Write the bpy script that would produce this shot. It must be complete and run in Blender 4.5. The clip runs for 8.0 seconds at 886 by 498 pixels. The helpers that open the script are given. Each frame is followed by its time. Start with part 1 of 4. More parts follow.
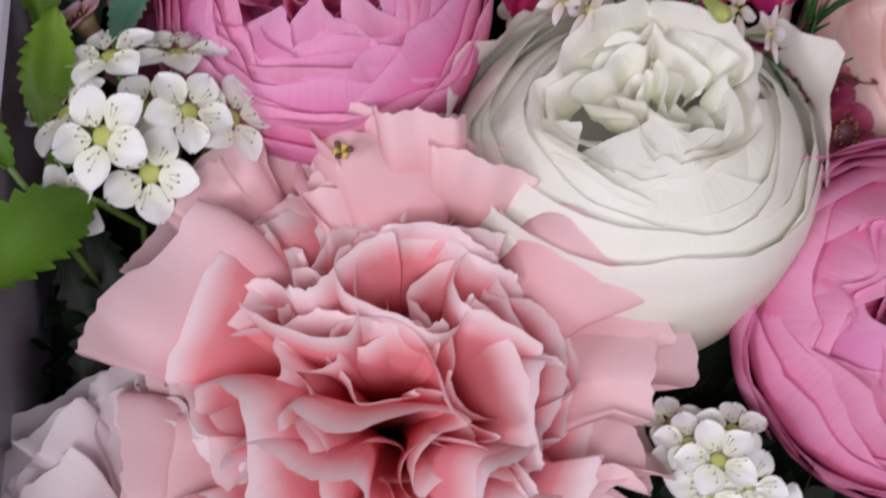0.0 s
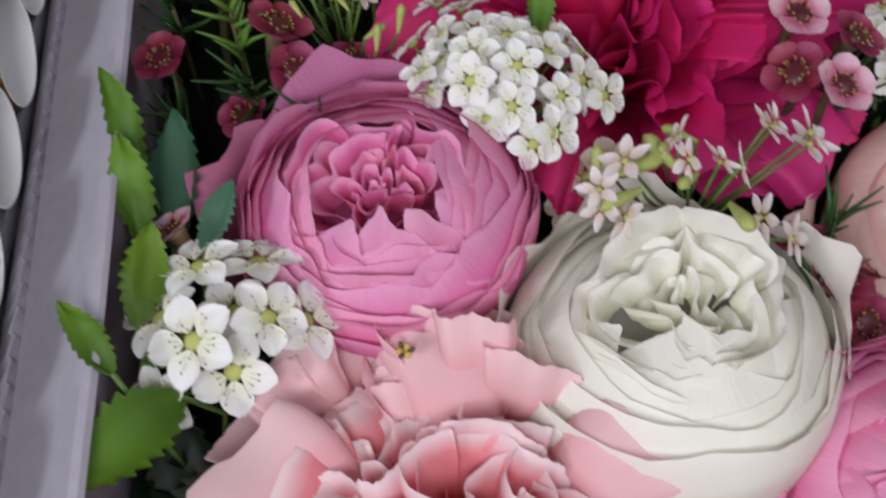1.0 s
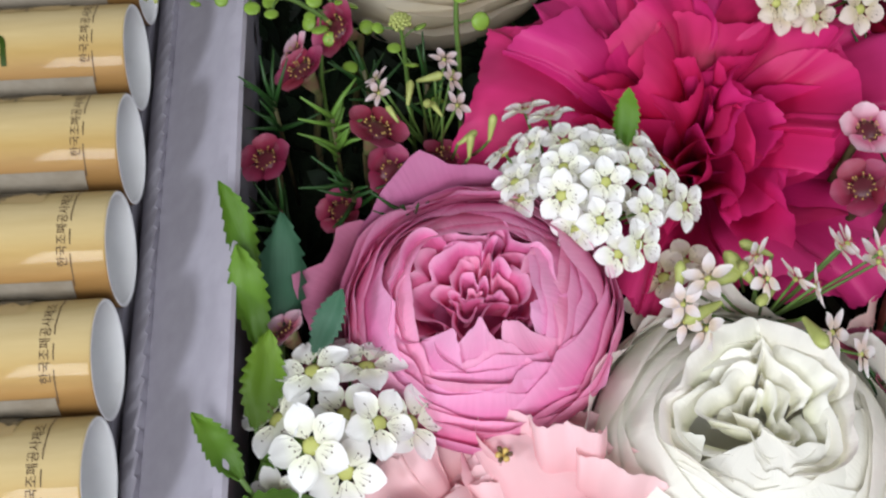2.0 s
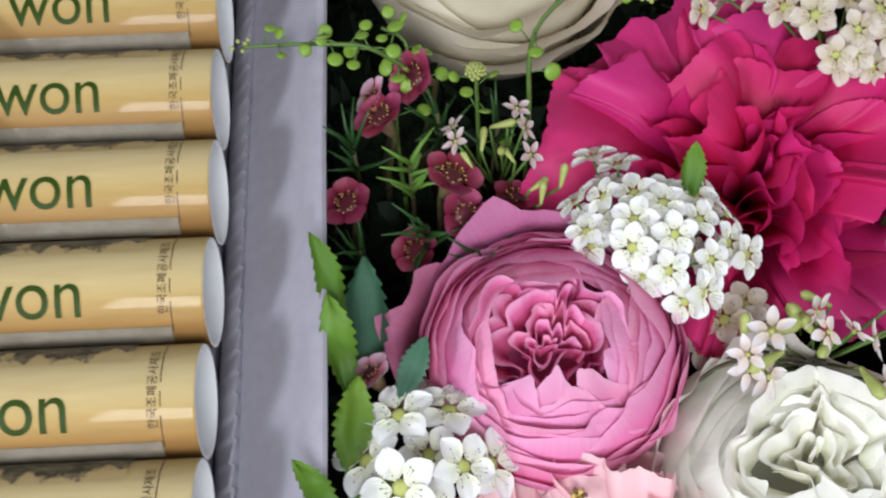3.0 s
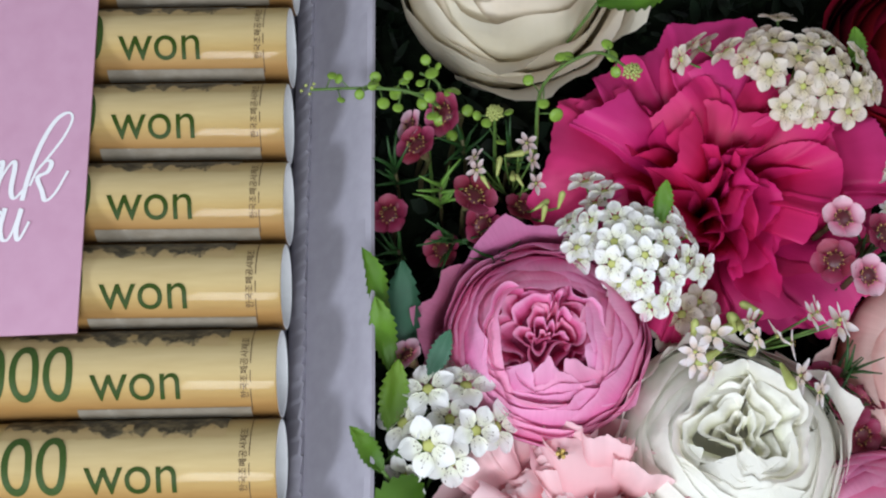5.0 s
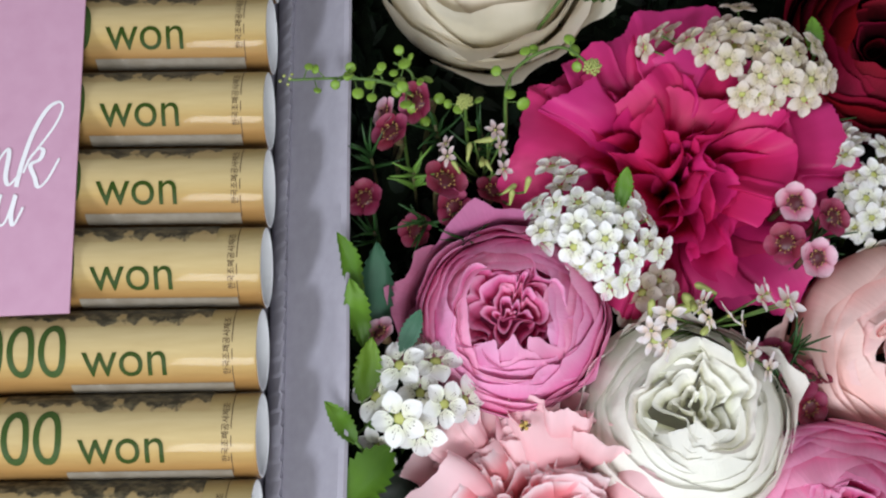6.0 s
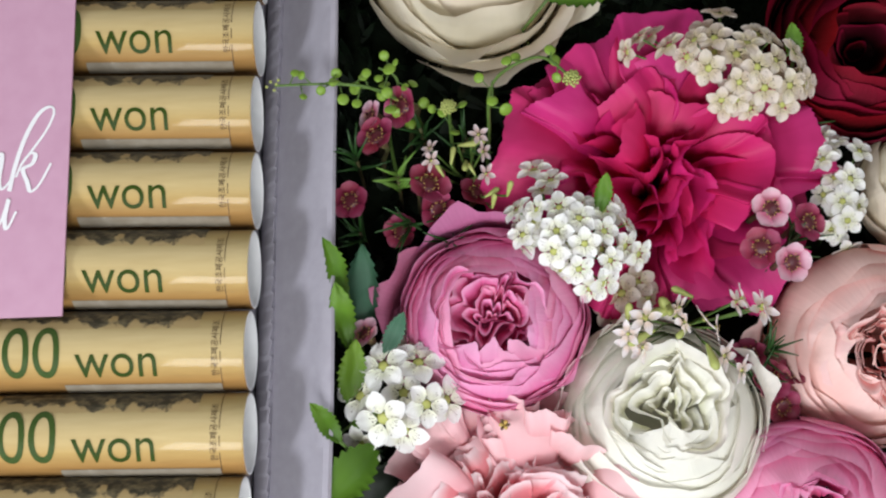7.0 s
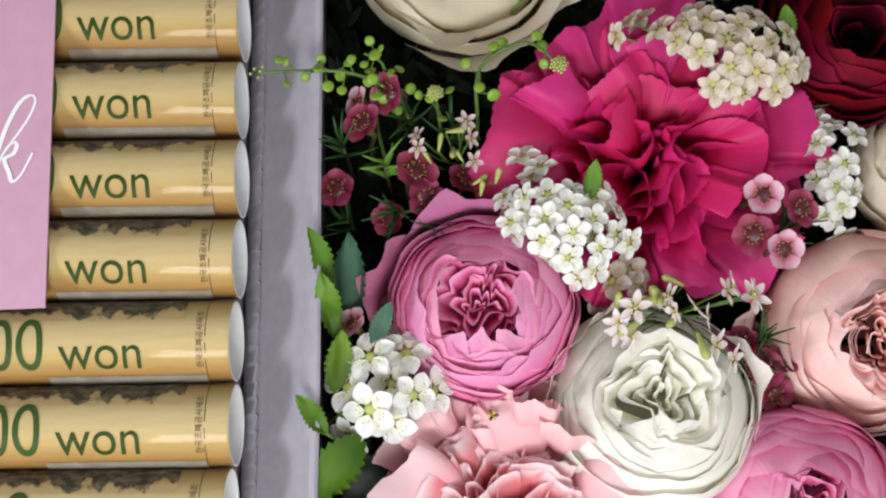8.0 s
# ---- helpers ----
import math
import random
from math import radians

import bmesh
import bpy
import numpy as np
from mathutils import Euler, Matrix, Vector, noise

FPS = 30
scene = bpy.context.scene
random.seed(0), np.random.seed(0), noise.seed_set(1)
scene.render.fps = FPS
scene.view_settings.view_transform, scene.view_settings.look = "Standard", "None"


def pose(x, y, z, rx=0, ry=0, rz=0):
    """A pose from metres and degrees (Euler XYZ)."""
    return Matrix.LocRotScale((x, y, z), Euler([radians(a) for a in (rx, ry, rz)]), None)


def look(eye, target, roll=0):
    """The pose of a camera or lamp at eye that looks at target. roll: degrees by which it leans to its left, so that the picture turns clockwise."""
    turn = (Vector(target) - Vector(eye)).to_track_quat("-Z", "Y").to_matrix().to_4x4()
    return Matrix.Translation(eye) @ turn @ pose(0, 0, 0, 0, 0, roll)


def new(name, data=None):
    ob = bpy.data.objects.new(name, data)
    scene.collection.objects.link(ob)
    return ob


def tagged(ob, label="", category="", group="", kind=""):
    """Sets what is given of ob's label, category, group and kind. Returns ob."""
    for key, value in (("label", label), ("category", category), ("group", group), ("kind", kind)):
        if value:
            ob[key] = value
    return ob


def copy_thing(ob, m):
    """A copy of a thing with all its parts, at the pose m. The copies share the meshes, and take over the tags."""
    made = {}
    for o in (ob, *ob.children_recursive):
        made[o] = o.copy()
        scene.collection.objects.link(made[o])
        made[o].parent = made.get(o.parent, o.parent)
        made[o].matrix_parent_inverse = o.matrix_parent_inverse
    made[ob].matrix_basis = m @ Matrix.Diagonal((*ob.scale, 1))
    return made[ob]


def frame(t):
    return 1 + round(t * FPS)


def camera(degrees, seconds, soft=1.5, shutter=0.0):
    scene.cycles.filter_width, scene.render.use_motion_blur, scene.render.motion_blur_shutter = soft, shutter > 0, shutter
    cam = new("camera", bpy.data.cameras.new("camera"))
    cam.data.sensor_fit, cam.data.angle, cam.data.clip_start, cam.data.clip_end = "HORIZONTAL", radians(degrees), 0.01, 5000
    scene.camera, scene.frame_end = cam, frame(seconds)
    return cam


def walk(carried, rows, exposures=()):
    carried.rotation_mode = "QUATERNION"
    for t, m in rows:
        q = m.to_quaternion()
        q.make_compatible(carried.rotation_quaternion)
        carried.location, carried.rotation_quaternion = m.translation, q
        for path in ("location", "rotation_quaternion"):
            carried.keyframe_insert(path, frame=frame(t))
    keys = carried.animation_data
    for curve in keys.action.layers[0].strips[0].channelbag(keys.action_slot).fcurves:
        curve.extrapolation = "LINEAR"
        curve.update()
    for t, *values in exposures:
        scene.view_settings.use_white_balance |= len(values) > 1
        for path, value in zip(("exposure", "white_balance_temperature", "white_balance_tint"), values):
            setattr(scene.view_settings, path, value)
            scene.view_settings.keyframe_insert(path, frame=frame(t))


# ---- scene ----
cam = camera(42.0, 8.0, 2.1, 0.5)
PATH = [
    (0.0, -0.01592, 0.01280, 0.18050, 26.525, -1.194, -4.785),
    (0.5, -0.01310, 0.01368, 0.19247, 28.274, -0.764, -4.855),
    (1.0, -0.01646, 0.01773, 0.20267, 31.255, 1.070, -3.826),
    (1.5, -0.02700, 0.02707, 0.21084, 30.832, 0.789, -3.510),
    (2.0, -0.03071, 0.03127, 0.22691, 29.768, 0.811, -2.997),
    (2.2, -0.03291, 0.03242, 0.22921, 30.001, 0.672, -2.954),
    (3.3, -0.04704, 0.04531, 0.25589, 26.223, 0.567, -2.171),
    (3.5, -0.04800, 0.04184, 0.26319, 26.219, 0.596, -1.864),
    (4.0, -0.04966, 0.04013, 0.28682, 22.899, 0.236, -1.555),
    (4.5, -0.05271, 0.03884, 0.31203, 21.491, 0.292, -1.098),
    (4.7, -0.05138, 0.04389, 0.31475, 20.887, -0.066, -1.055),
    (5.8, -0.04052, 0.05510, 0.32871, 16.591, 0.451, -0.738),
    (6.0, -0.03876, 0.05664, 0.33517, 16.392, 0.416, -0.748),
    (6.5, -0.03720, 0.06370, 0.33994, 15.033, 0.449, -0.593),
    (7.0, -0.03278, 0.06875, 0.34582, 13.777, 0.618, -0.495),
    (7.5, -0.02655, 0.07251, 0.34570, 13.114, 0.632, -0.598),
    (8.0, -0.02768, 0.07408, 0.34296, 12.332, 1.018, -0.679),
]
EXPOSURES = ((0.0, -0.84, 6120, 20), (0.6, -0.84, 6120, 19), (1.0, -0.82, 6080, 15), (1.5, -0.68, 6060, 12), (2.2, -0.30, 6000, 10), (3.5, -0.30, 5850, 9), (4.7, -0.42, 5760, 8), (6.0, -0.40, 5930, 9), (8.0, -0.28, 6270, 9))
walk(cam, [(t, pose(x, y, z, rx, ry, rz)) for t, x, y, z, rx, ry, rz in PATH], EXPOSURES)

# ---- world and light ----
world = bpy.data.worlds.new("room_air")
world.use_nodes = True
world.node_tree.nodes["Background"].inputs[0].default_value = (0.9, 0.93, 1.0, 1)
world.node_tree.nodes["Background"].inputs[1].default_value = 0.02
scene.world = world


def area_lamp(name, eye, target, width, height, watts, colour):
    data = bpy.data.lights.new(name, "AREA")
    data.shape, data.size, data.size_y, data.energy, data.color = "RECTANGLE", width, height, watts, colour
    ob = new(name, data)
    ob.matrix_world = look(eye, target)
    return ob


area_lamp("hanging_lamp", (-0.07, -0.20, 0.43), (0, 0.08, 0.05), 0.18, 0.18, 2.5, (1.0, 0.985, 0.96))
area_lamp("window_light", (-1.05, -0.60, 0.78), (0, 0.13, 0.05), 0.28, 0.28, 13.5, (0.97, 0.98, 1.0))
area_lamp("ceiling_lamp", (0.90, -0.10, 1.10), (0, 0.13, 0.05), 0.45, 0.45, 5.8, (0.97, 0.98, 1.0))

# ---- materials ----


def rgb(c):
    return (c[0], c[1], c[2], 1.0)


def material(name, rough=0.5, metal=0.0):
    m = bpy.data.materials.new(name)
    m.use_nodes = True
    nt = m.node_tree
    b = nt.nodes["Principled BSDF"]
    b.inputs["Roughness"].default_value = rough
    b.inputs["Metallic"].default_value = metal
    return m, nt, b


def node(nt, kind, **values):
    n = nt.nodes.new(kind)
    for key, value in values.items():
        n.inputs[key.replace("_", " ")].default_value = value
    return n


def mixer(nt, blend, fac, a, b):
    n = nt.nodes.new("ShaderNodeMix")
    n.data_type, n.blend_type = "RGBA", blend
    for slot, value in ((0, fac), (6, a), (7, b)):
        if hasattr(value, "is_linked"):
            nt.links.new(value, n.inputs[slot])
        elif slot == 0:
            n.inputs[0].default_value = value
        else:
            n.inputs[slot].default_value = rgb(value)
    return n.outputs[2]


def ramp(nt, fac, stops):
    n = nt.nodes.new("ShaderNodeValToRGB")
    n.color_ramp.elements.remove(n.color_ramp.elements[1])
    for k, (at, c) in enumerate(stops):
        e = n.color_ramp.elements[0] if k == 0 else n.color_ramp.elements.new(at)
        e.position, e.color = at, rgb(c)
    nt.links.new(fac, n.inputs[0])
    return n.outputs[0]


def mapped(nt, source, scale):
    coord = nt.nodes.new("ShaderNodeTexCoord")
    m = nt.nodes.new("ShaderNodeMapping")
    m.inputs["Scale"].default_value = scale
    nt.links.new(coord.outputs[source], m.inputs[0])
    return m.outputs[0]


def noise_of(nt, vector, scale, detail=3.0):
    n = node(nt, "ShaderNodeTexNoise", Scale=scale, Detail=detail)
    nt.links.new(vector, n.inputs["Vector"])
    return n.outputs[0]


def bump(nt, b, height, strength, distance):
    n = node(nt, "ShaderNodeBump", Strength=strength, Distance=distance)
    nt.links.new(height, n.inputs["Height"])
    nt.links.new(n.outputs[0], b.inputs["Normal"])


def petal_material(name, base, middle, edge, glow=0.35, vein=0.15, rough=0.5, hue=0.012, half=0.55, low=None):
    """Petal skin: pigment from the claw (v = 0) to the rim (v = 1), fine veins along it, and light that shines through."""
    m, nt, b = material(name, rough)
    uv = nt.nodes.new("ShaderNodeUVMap")
    split = nt.nodes.new("ShaderNodeSeparateXYZ")
    nt.links.new(uv.outputs[0], split.inputs[0])
    colour = ramp(nt, split.outputs[1], ((low or half * 0.4, base), (half, middle), (0.98, edge)))
    veins = noise_of(nt, mapped(nt, "UV", (46, 2.2, 1)), 1.0, 2)
    blotch = noise_of(nt, mapped(nt, "Object", (1, 1, 1)), 140, 4)
    darker = tuple(c * 0.72 for c in middle)
    colour = mixer(nt, "MIX", mixer(nt, "MULTIPLY", 1.0, ramp(nt, veins, ((0.35, (0, 0, 0)), (0.75, (vein, vein, vein)))), (1, 1, 1)), colour, darker)
    colour = mixer(nt, "SOFT_LIGHT", 0.22, colour, ramp(nt, blotch, ((0.3, (0.3, 0.3, 0.3)), (0.7, (0.7, 0.7, 0.7)))))
    info = nt.nodes.new("ShaderNodeObjectInfo")
    hs = nt.nodes.new("ShaderNodeHueSaturation")
    spread = nt.nodes.new("ShaderNodeMapRange")
    spread.inputs["To Min"].default_value, spread.inputs["To Max"].default_value = 0.5 - hue, 0.5 + hue
    nt.links.new(info.outputs["Random"], spread.inputs[0])
    nt.links.new(spread.outputs[0], hs.inputs["Hue"])
    nt.links.new(colour, hs.inputs["Color"])
    nt.links.new(hs.outputs[0], b.inputs["Base Color"])
    bump(nt, b, veins, 0.35, 0.0004)
    b.inputs["Specular IOR Level"].default_value = 0.3
    thin = nt.nodes.new("ShaderNodeBsdfTranslucent")
    nt.links.new(hs.outputs[0], thin.inputs[0])
    mix = nt.nodes.new("ShaderNodeMixShader")
    mix.inputs[0].default_value = glow
    nt.links.new(b.outputs[0], mix.inputs[1])
    nt.links.new(thin.outputs[0], mix.inputs[2])
    nt.links.new(mix.outputs[0], nt.nodes["Material Output"].inputs[0])
    return m


def plain_material(name, colour, rough=0.5, scale=60.0, spread=0.2, relief=0.0, second=None, gloss=0.4):
    m, nt, b = material(name, rough)
    at = mapped(nt, "Object", (1, 1, 1))
    big = noise_of(nt, at, scale, 5)
    fine = noise_of(nt, at, scale * 9, 3)
    other = second or tuple(c * (1 - spread) for c in colour)
    col = mixer(nt, "MIX", ramp(nt, big, ((0.35, (0, 0, 0)), (0.68, (1, 1, 1)))), colour, other)
    col = mixer(nt, "SOFT_LIGHT", 0.18, col, fine)
    nt.links.new(col, b.inputs["Base Color"])
    if relief:
        bump(nt, b, fine, 0.4, relief)
    b.inputs["Specular IOR Level"].default_value = gloss
    return m


PINK_ROSE = petal_material("pink_rose_petal", (0.79, 0.14, 0.34), (0.85, 0.23, 0.47), (0.92, 0.45, 0.67), 0.36, half=0.74)
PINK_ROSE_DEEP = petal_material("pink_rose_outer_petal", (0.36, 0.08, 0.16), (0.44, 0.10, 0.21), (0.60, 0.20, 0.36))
WHITE_ROSE = petal_material("white_rose_petal", (0.95, 0.94, 0.75), (0.95, 0.935, 0.82), (0.945, 0.93, 0.86), 0.38, 0.01)
CREAM_ROSE = petal_material("cream_rose_petal", (0.66, 0.57, 0.37), (0.77, 0.69, 0.52), (0.83, 0.76, 0.62), 0.34, 0.04)
# Near-black petal feet paint in the shade of the hollow heart.
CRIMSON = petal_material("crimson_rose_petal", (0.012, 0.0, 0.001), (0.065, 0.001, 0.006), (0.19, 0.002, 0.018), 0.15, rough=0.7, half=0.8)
CRIMSON.node_tree.nodes["Principled BSDF"].inputs["Specular IOR Level"].default_value = 0.12
PEACH = petal_material("peach_rose_petal", (0.90, 0.38, 0.34), (0.93, 0.53, 0.49), (0.94, 0.69, 0.65), 0.25, 0.08, half=0.7)
CARNATION = petal_material("pink_carnation_petal", (0.84, 0.14, 0.17), (0.91, 0.35, 0.39), (0.96, 0.82, 0.84), 0.45, 0.04, hue=0.005, half=0.90, low=0.62)
PALE = petal_material("pale_carnation_petal", (0.86, 0.60, 0.63), (0.92, 0.75, 0.78), (0.95, 0.86, 0.88), 0.38, 0.04)
CARNATION_OUTER = petal_material("pale_outer_carnation_petal", (0.84, 0.27, 0.30), (0.90, 0.46, 0.49), (0.95, 0.68, 0.70), 0.38, 0.05, hue=0.005, half=0.72)
MAGENTA = petal_material("magenta_carnation_petal", (0.38, 0.001, 0.036), (0.53, 0.006, 0.080), (0.68, 0.024, 0.18), 0.30, 0.14, hue=0.007, half=0.80, low=0.5)
MAGENTA_OUTER = petal_material("magenta_outer_carnation_petal", (0.42, 0.003, 0.06), (0.56, 0.012, 0.12), (0.69, 0.04, 0.22), 0.3, 0.12, hue=0.007, half=0.6)
SPIREA = petal_material("spirea_petal", (0.86, 0.87, 0.70), (0.92, 0.92, 0.88), (0.93, 0.93, 0.92), 0.22, 0.02)
SPIREA_CREAM = petal_material("faded_spirea_petal", (0.70, 0.62, 0.42), (0.80, 0.72, 0.61), (0.83, 0.76, 0.67), 0.3, 0.05)
STAR_FADED = petal_material("faded_star_flower_petal", (0.66, 0.50, 0.44), (0.78, 0.64, 0.64), (0.84, 0.74, 0.74), 0.3, 0.06)
STAR = petal_material("star_flower_petal", (0.8, 0.66, 0.55), (0.9, 0.82, 0.82), (0.93, 0.9, 0.9), 0.3, 0.06)
WAX = petal_material("waxflower_petal", (0.15, 0.01, 0.03), (0.31, 0.035, 0.085), (0.44, 0.11, 0.19), 0.25, 0.1, 0.35)
WAX_PALE = petal_material("pale_waxflower_petal", (0.5, 0.12, 0.2), (0.75, 0.42, 0.52), (0.82, 0.6, 0.68), 0.25, 0.1, 0.35)
LEAF = petal_material("green_leaf", (0.07, 0.15, 0.012), (0.105, 0.22, 0.016), (0.14, 0.27, 0.02), 0.2, 0.14, 0.45)
LEAF_BLUE = petal_material("blue_green_leaf", (0.04, 0.1, 0.06), (0.055, 0.14, 0.085), (0.06, 0.16, 0.09), 0.15, 0.15, 0.5)
# Leaf green taken near black, to paint the shade between the flowers.
LEAF_SHADED = petal_material("shaded_leaf", (0.005, 0.010, 0.004), (0.007, 0.016, 0.006), (0.010, 0.022, 0.008), 0.1, 0.3, 0.5)
NEEDLE = plain_material("needle_green", (0.020, 0.066, 0.012), 0.5, 300)
NEEDLE_BRIGHT = plain_material("fresh_needle_green", (0.11, 0.22, 0.03), 0.5, 300)
STEM = plain_material("stem_green", (0.10, 0.18, 0.035), 0.5, 300)
STEM_RED = plain_material("stem_reddish", (0.075, 0.075, 0.025), 0.55, 300, second=(0.05, 0.03, 0.016))
CALYX = plain_material("calyx_green", (0.13, 0.15, 0.05), 0.5, 300, second=(0.16, 0.05, 0.05))
POD = plain_material("pod_green", (0.20, 0.33, 0.035), 0.45, 400)
YELLOW = plain_material("flower_heart_yellow_green", (0.46, 0.48, 0.13), 0.6, 500)
MAROON = plain_material("flower_heart_maroon", (0.09, 0.012, 0.02), 0.4, 500)
STAMEN = plain_material("stamen_brown", (0.12, 0.07, 0.03), 0.5, 500)
GOLD = plain_material("stamen_gold", (0.6, 0.42, 0.12), 0.5, 500)
# Foam colour near black: the shade at the box bottom is painted into it.
FOAM = plain_material("shaded_floral_foam", (0.012, 0.018, 0.010), 0.95, 200, 0.5, 0.001, gloss=0.05)
CARD_GREY = plain_material("lavender_grey_card", (0.37, 0.35, 0.40), 0.6, 35, 0.08, 0.0001)
CARD_PINK = plain_material("pink_card", (0.57, 0.33, 0.45), 0.5, 20, 0.015)
INK_WHITE = plain_material("white_ink", (0.86, 0.86, 0.88), 0.5, 60, 0.03)
PAPER_WHITE = plain_material("white_paper", (0.90, 0.90, 0.89), 0.6, 60, 0.05)
INK_BROWN = plain_material("brown_ink", (0.08, 0.045, 0.02), 0.6, 300)
TABLE = plain_material("table_wood", (0.3, 0.2, 0.13), 0.5, 6, 0.3)
WALL = plain_material("wall_paint", (0.75, 0.74, 0.72), 0.8, 3, 0.05)

# ---- mesh helpers ----
rng = random.Random(7)


def mesh_of(name, verts, faces, uvs=None, smooth=True):
    me = bpy.data.meshes.new(name)
    me.from_pydata([tuple(v) for v in verts], [], faces)
    if uvs:
        layer = me.uv_layers.new(name="UVMap")
        flat = np.empty(len(me.loops), dtype=np.int32)
        me.loops.foreach_get("vertex_index", flat)
        layer.data.foreach_set("uv", np.array(uvs, dtype=np.float32)[flat].ravel())
    me.polygons.foreach_set("use_smooth", np.full(len(me.polygons), smooth, dtype=bool))
    me.update()
    return me


def sheet(name, f, nu, nv):
    """A curved sheet from f(u, v), u from -1 to 1 and v from 0 to 1."""
    verts, uvs, faces = [], [], []
    for j in range(nv + 1):
        for i in range(nu + 1):
            u, v = -1 + 2 * i / nu, j / nv
            verts.append(f(u, v))
            uvs.append(((u + 1) / 2, v))
    w = nu + 1
    for j in range(nv):
        for i in range(nu):
            a = j * w + i
            faces.append((a, a + 1, a + w + 1, a + w))
    return mesh_of(name, verts, faces, uvs)


def tube(name, points, radius, sides=6, taper=1.0, cap=True):
    verts, faces = [], []
    pts = [Vector(p) for p in points]
    for k, p in enumerate(pts):
        way = (pts[min(k + 1, len(pts) - 1)] - pts[max(k - 1, 0)]).normalized()
        side = way.cross(Vector((0.3, 0.2, 1))).normalized()
        up = side.cross(way)
        r = radius * (1 + (taper - 1) * k / (len(pts) - 1))
        for s in range(sides):
            a = 2 * math.pi * s / sides
            verts.append(p + (side * math.cos(a) + up * math.sin(a)) * r)
    for k in range(len(pts) - 1):
        for s in range(sides):
            a, b = k * sides + s, k * sides + (s + 1) % sides
            faces.append((a, b, b + sides, a + sides))
    if cap:
        faces.append(tuple(range(sides))[::-1])
        faces.append(tuple(range(len(verts) - sides, len(verts))))
    return mesh_of(name, verts, faces)


def ball(name, r, squash=1.0, seg=8, rings=5):
    verts, faces = [(0, 0, r * squash)], []
    for j in range(1, rings):
        a = math.pi * j / rings
        for i in range(seg):
            b = 2 * math.pi * i / seg
            verts.append((r * math.sin(a) * math.cos(b), r * math.sin(a) * math.sin(b), r * squash * math.cos(a)))
    verts.append((0, 0, -r * squash))
    for i in range(seg):
        faces.append((0, 1 + i, 1 + (i + 1) % seg))
        faces.append((len(verts) - 1, 1 + (rings - 2) * seg + (i + 1) % seg, 1 + (rings - 2) * seg + i))
    for j in range(rings - 2):
        for i in range(seg):
            a, b = 1 + j * seg + i, 1 + j * seg + (i + 1) % seg
            faces.append((a, a + seg, b + seg, b))
    return mesh_of(name, verts, faces)


def part(name, me, mat, parent=None, label="", at=None):
    if mat and not me.materials:
        me.materials.append(mat)
    ob = new(name, me)
    if parent:
        ob.parent = parent
    if at is not None:
        ob.matrix_basis = at
    return tagged(ob, label)


def thing(name, at, label, category, group="", kind=""):
    ob = new(name)
    ob.empty_display_size = 0.005
    ob.matrix_basis = at
    return tagged(ob, label, category, group, kind)


def aimed(x, y, z, lean=0.0, toward=0.0, spin=0.0):
    """A pose whose z axis leans by some degrees toward a compass direction (0 is +x, 90 is +y)."""
    a = radians(toward)
    axis = Vector((-math.sin(a), math.cos(a), 0))
    return Matrix.Translation((x, y, z)) @ Matrix.Rotation(radians(lean), 4, axis) @ Matrix.Rotation(radians(spin), 4, "Z")


def wobble(x, y, z):
    return noise.noise(Vector((x, y, z)))


# ---- the table, the room and the box ----


def block(name, x0, x1, y0, y1, z0, z1, bevel=0.0):
    bm = bmesh.new()
    bmesh.ops.create_cube(bm, size=1, matrix=Matrix.LocRotScale(((x0 + x1) / 2, (y0 + y1) / 2, (z0 + z1) / 2), None, (x1 - x0, y1 - y0, z1 - z0)))
    if bevel:
        bmesh.ops.bevel(bm, geom=bm.edges[:], offset=bevel, segments=3, affect="EDGES")
    me = bpy.data.meshes.new(name)
    bm.to_mesh(me)
    bm.free()
    return me


def structure(name, me, mat, label):
    return tagged(part(name, me, mat), label, name.split("_")[0], "", "structure")


R0 = 1.2
structure("floor", block("floor", -R0, R0, -R0, R0, -0.05, -0.0062), TABLE, "plain brown wooden floor under the gift box")
structure("ceiling", block("ceiling", -R0, R0, -R0, R0, 2.3, 2.35), WALL, "plain white painted ceiling")
structure("wall_north", block("wall", -R0, R0, R0, R0 + 0.05, -0.05, 2.35), WALL, "plain white painted wall")
structure("wall_south", block("wall", -R0, R0, -R0 - 0.05, -R0, -0.05, 2.35), WALL, "plain white painted wall")
structure("wall_east", block("wall", R0, R0 + 0.05, -R0, R0, -0.05, 2.35), WALL, "plain white painted wall")
structure("wall_west", block("wall", -R0 - 0.05, -R0, -R0, R0, -0.05, 2.35), WALL, "plain white painted wall")

BOX_X0, BOX_X1, BOX_Y0, BOX_Y1 = -0.27, 0.135, 0.0, 0.26
gift_box = thing("gift_box", pose(0, 0, 0), "lavender-grey card gift box holding flowers and banknote rolls", "gift box")
part("bottom", block("bottom", BOX_X0, BOX_X1, BOX_Y0, BOX_Y1, -0.006, -0.001), CARD_GREY, gift_box)
for x0, x1, y0, y1 in ((BOX_X0 - 0.003, BOX_X0, BOX_Y0, BOX_Y1), (BOX_X1, BOX_X1 + 0.003, BOX_Y0, BOX_Y1),
                       (BOX_X0 - 0.003, BOX_X1 + 0.003, BOX_Y0 - 0.003, BOX_Y0), (BOX_X0 - 0.003, BOX_X1 + 0.003, BOX_Y1, BOX_Y1 + 0.003)):
    part("side_wall", block("side_wall", x0, x1, y0, y1, -0.006, 0.03, 0.001), CARD_GREY, gift_box)
part("roll_tray", block("roll_tray", BOX_X0, -0.0870, BOX_Y0, BOX_Y1, 0.0, 0.0383), CARD_GREY, gift_box)


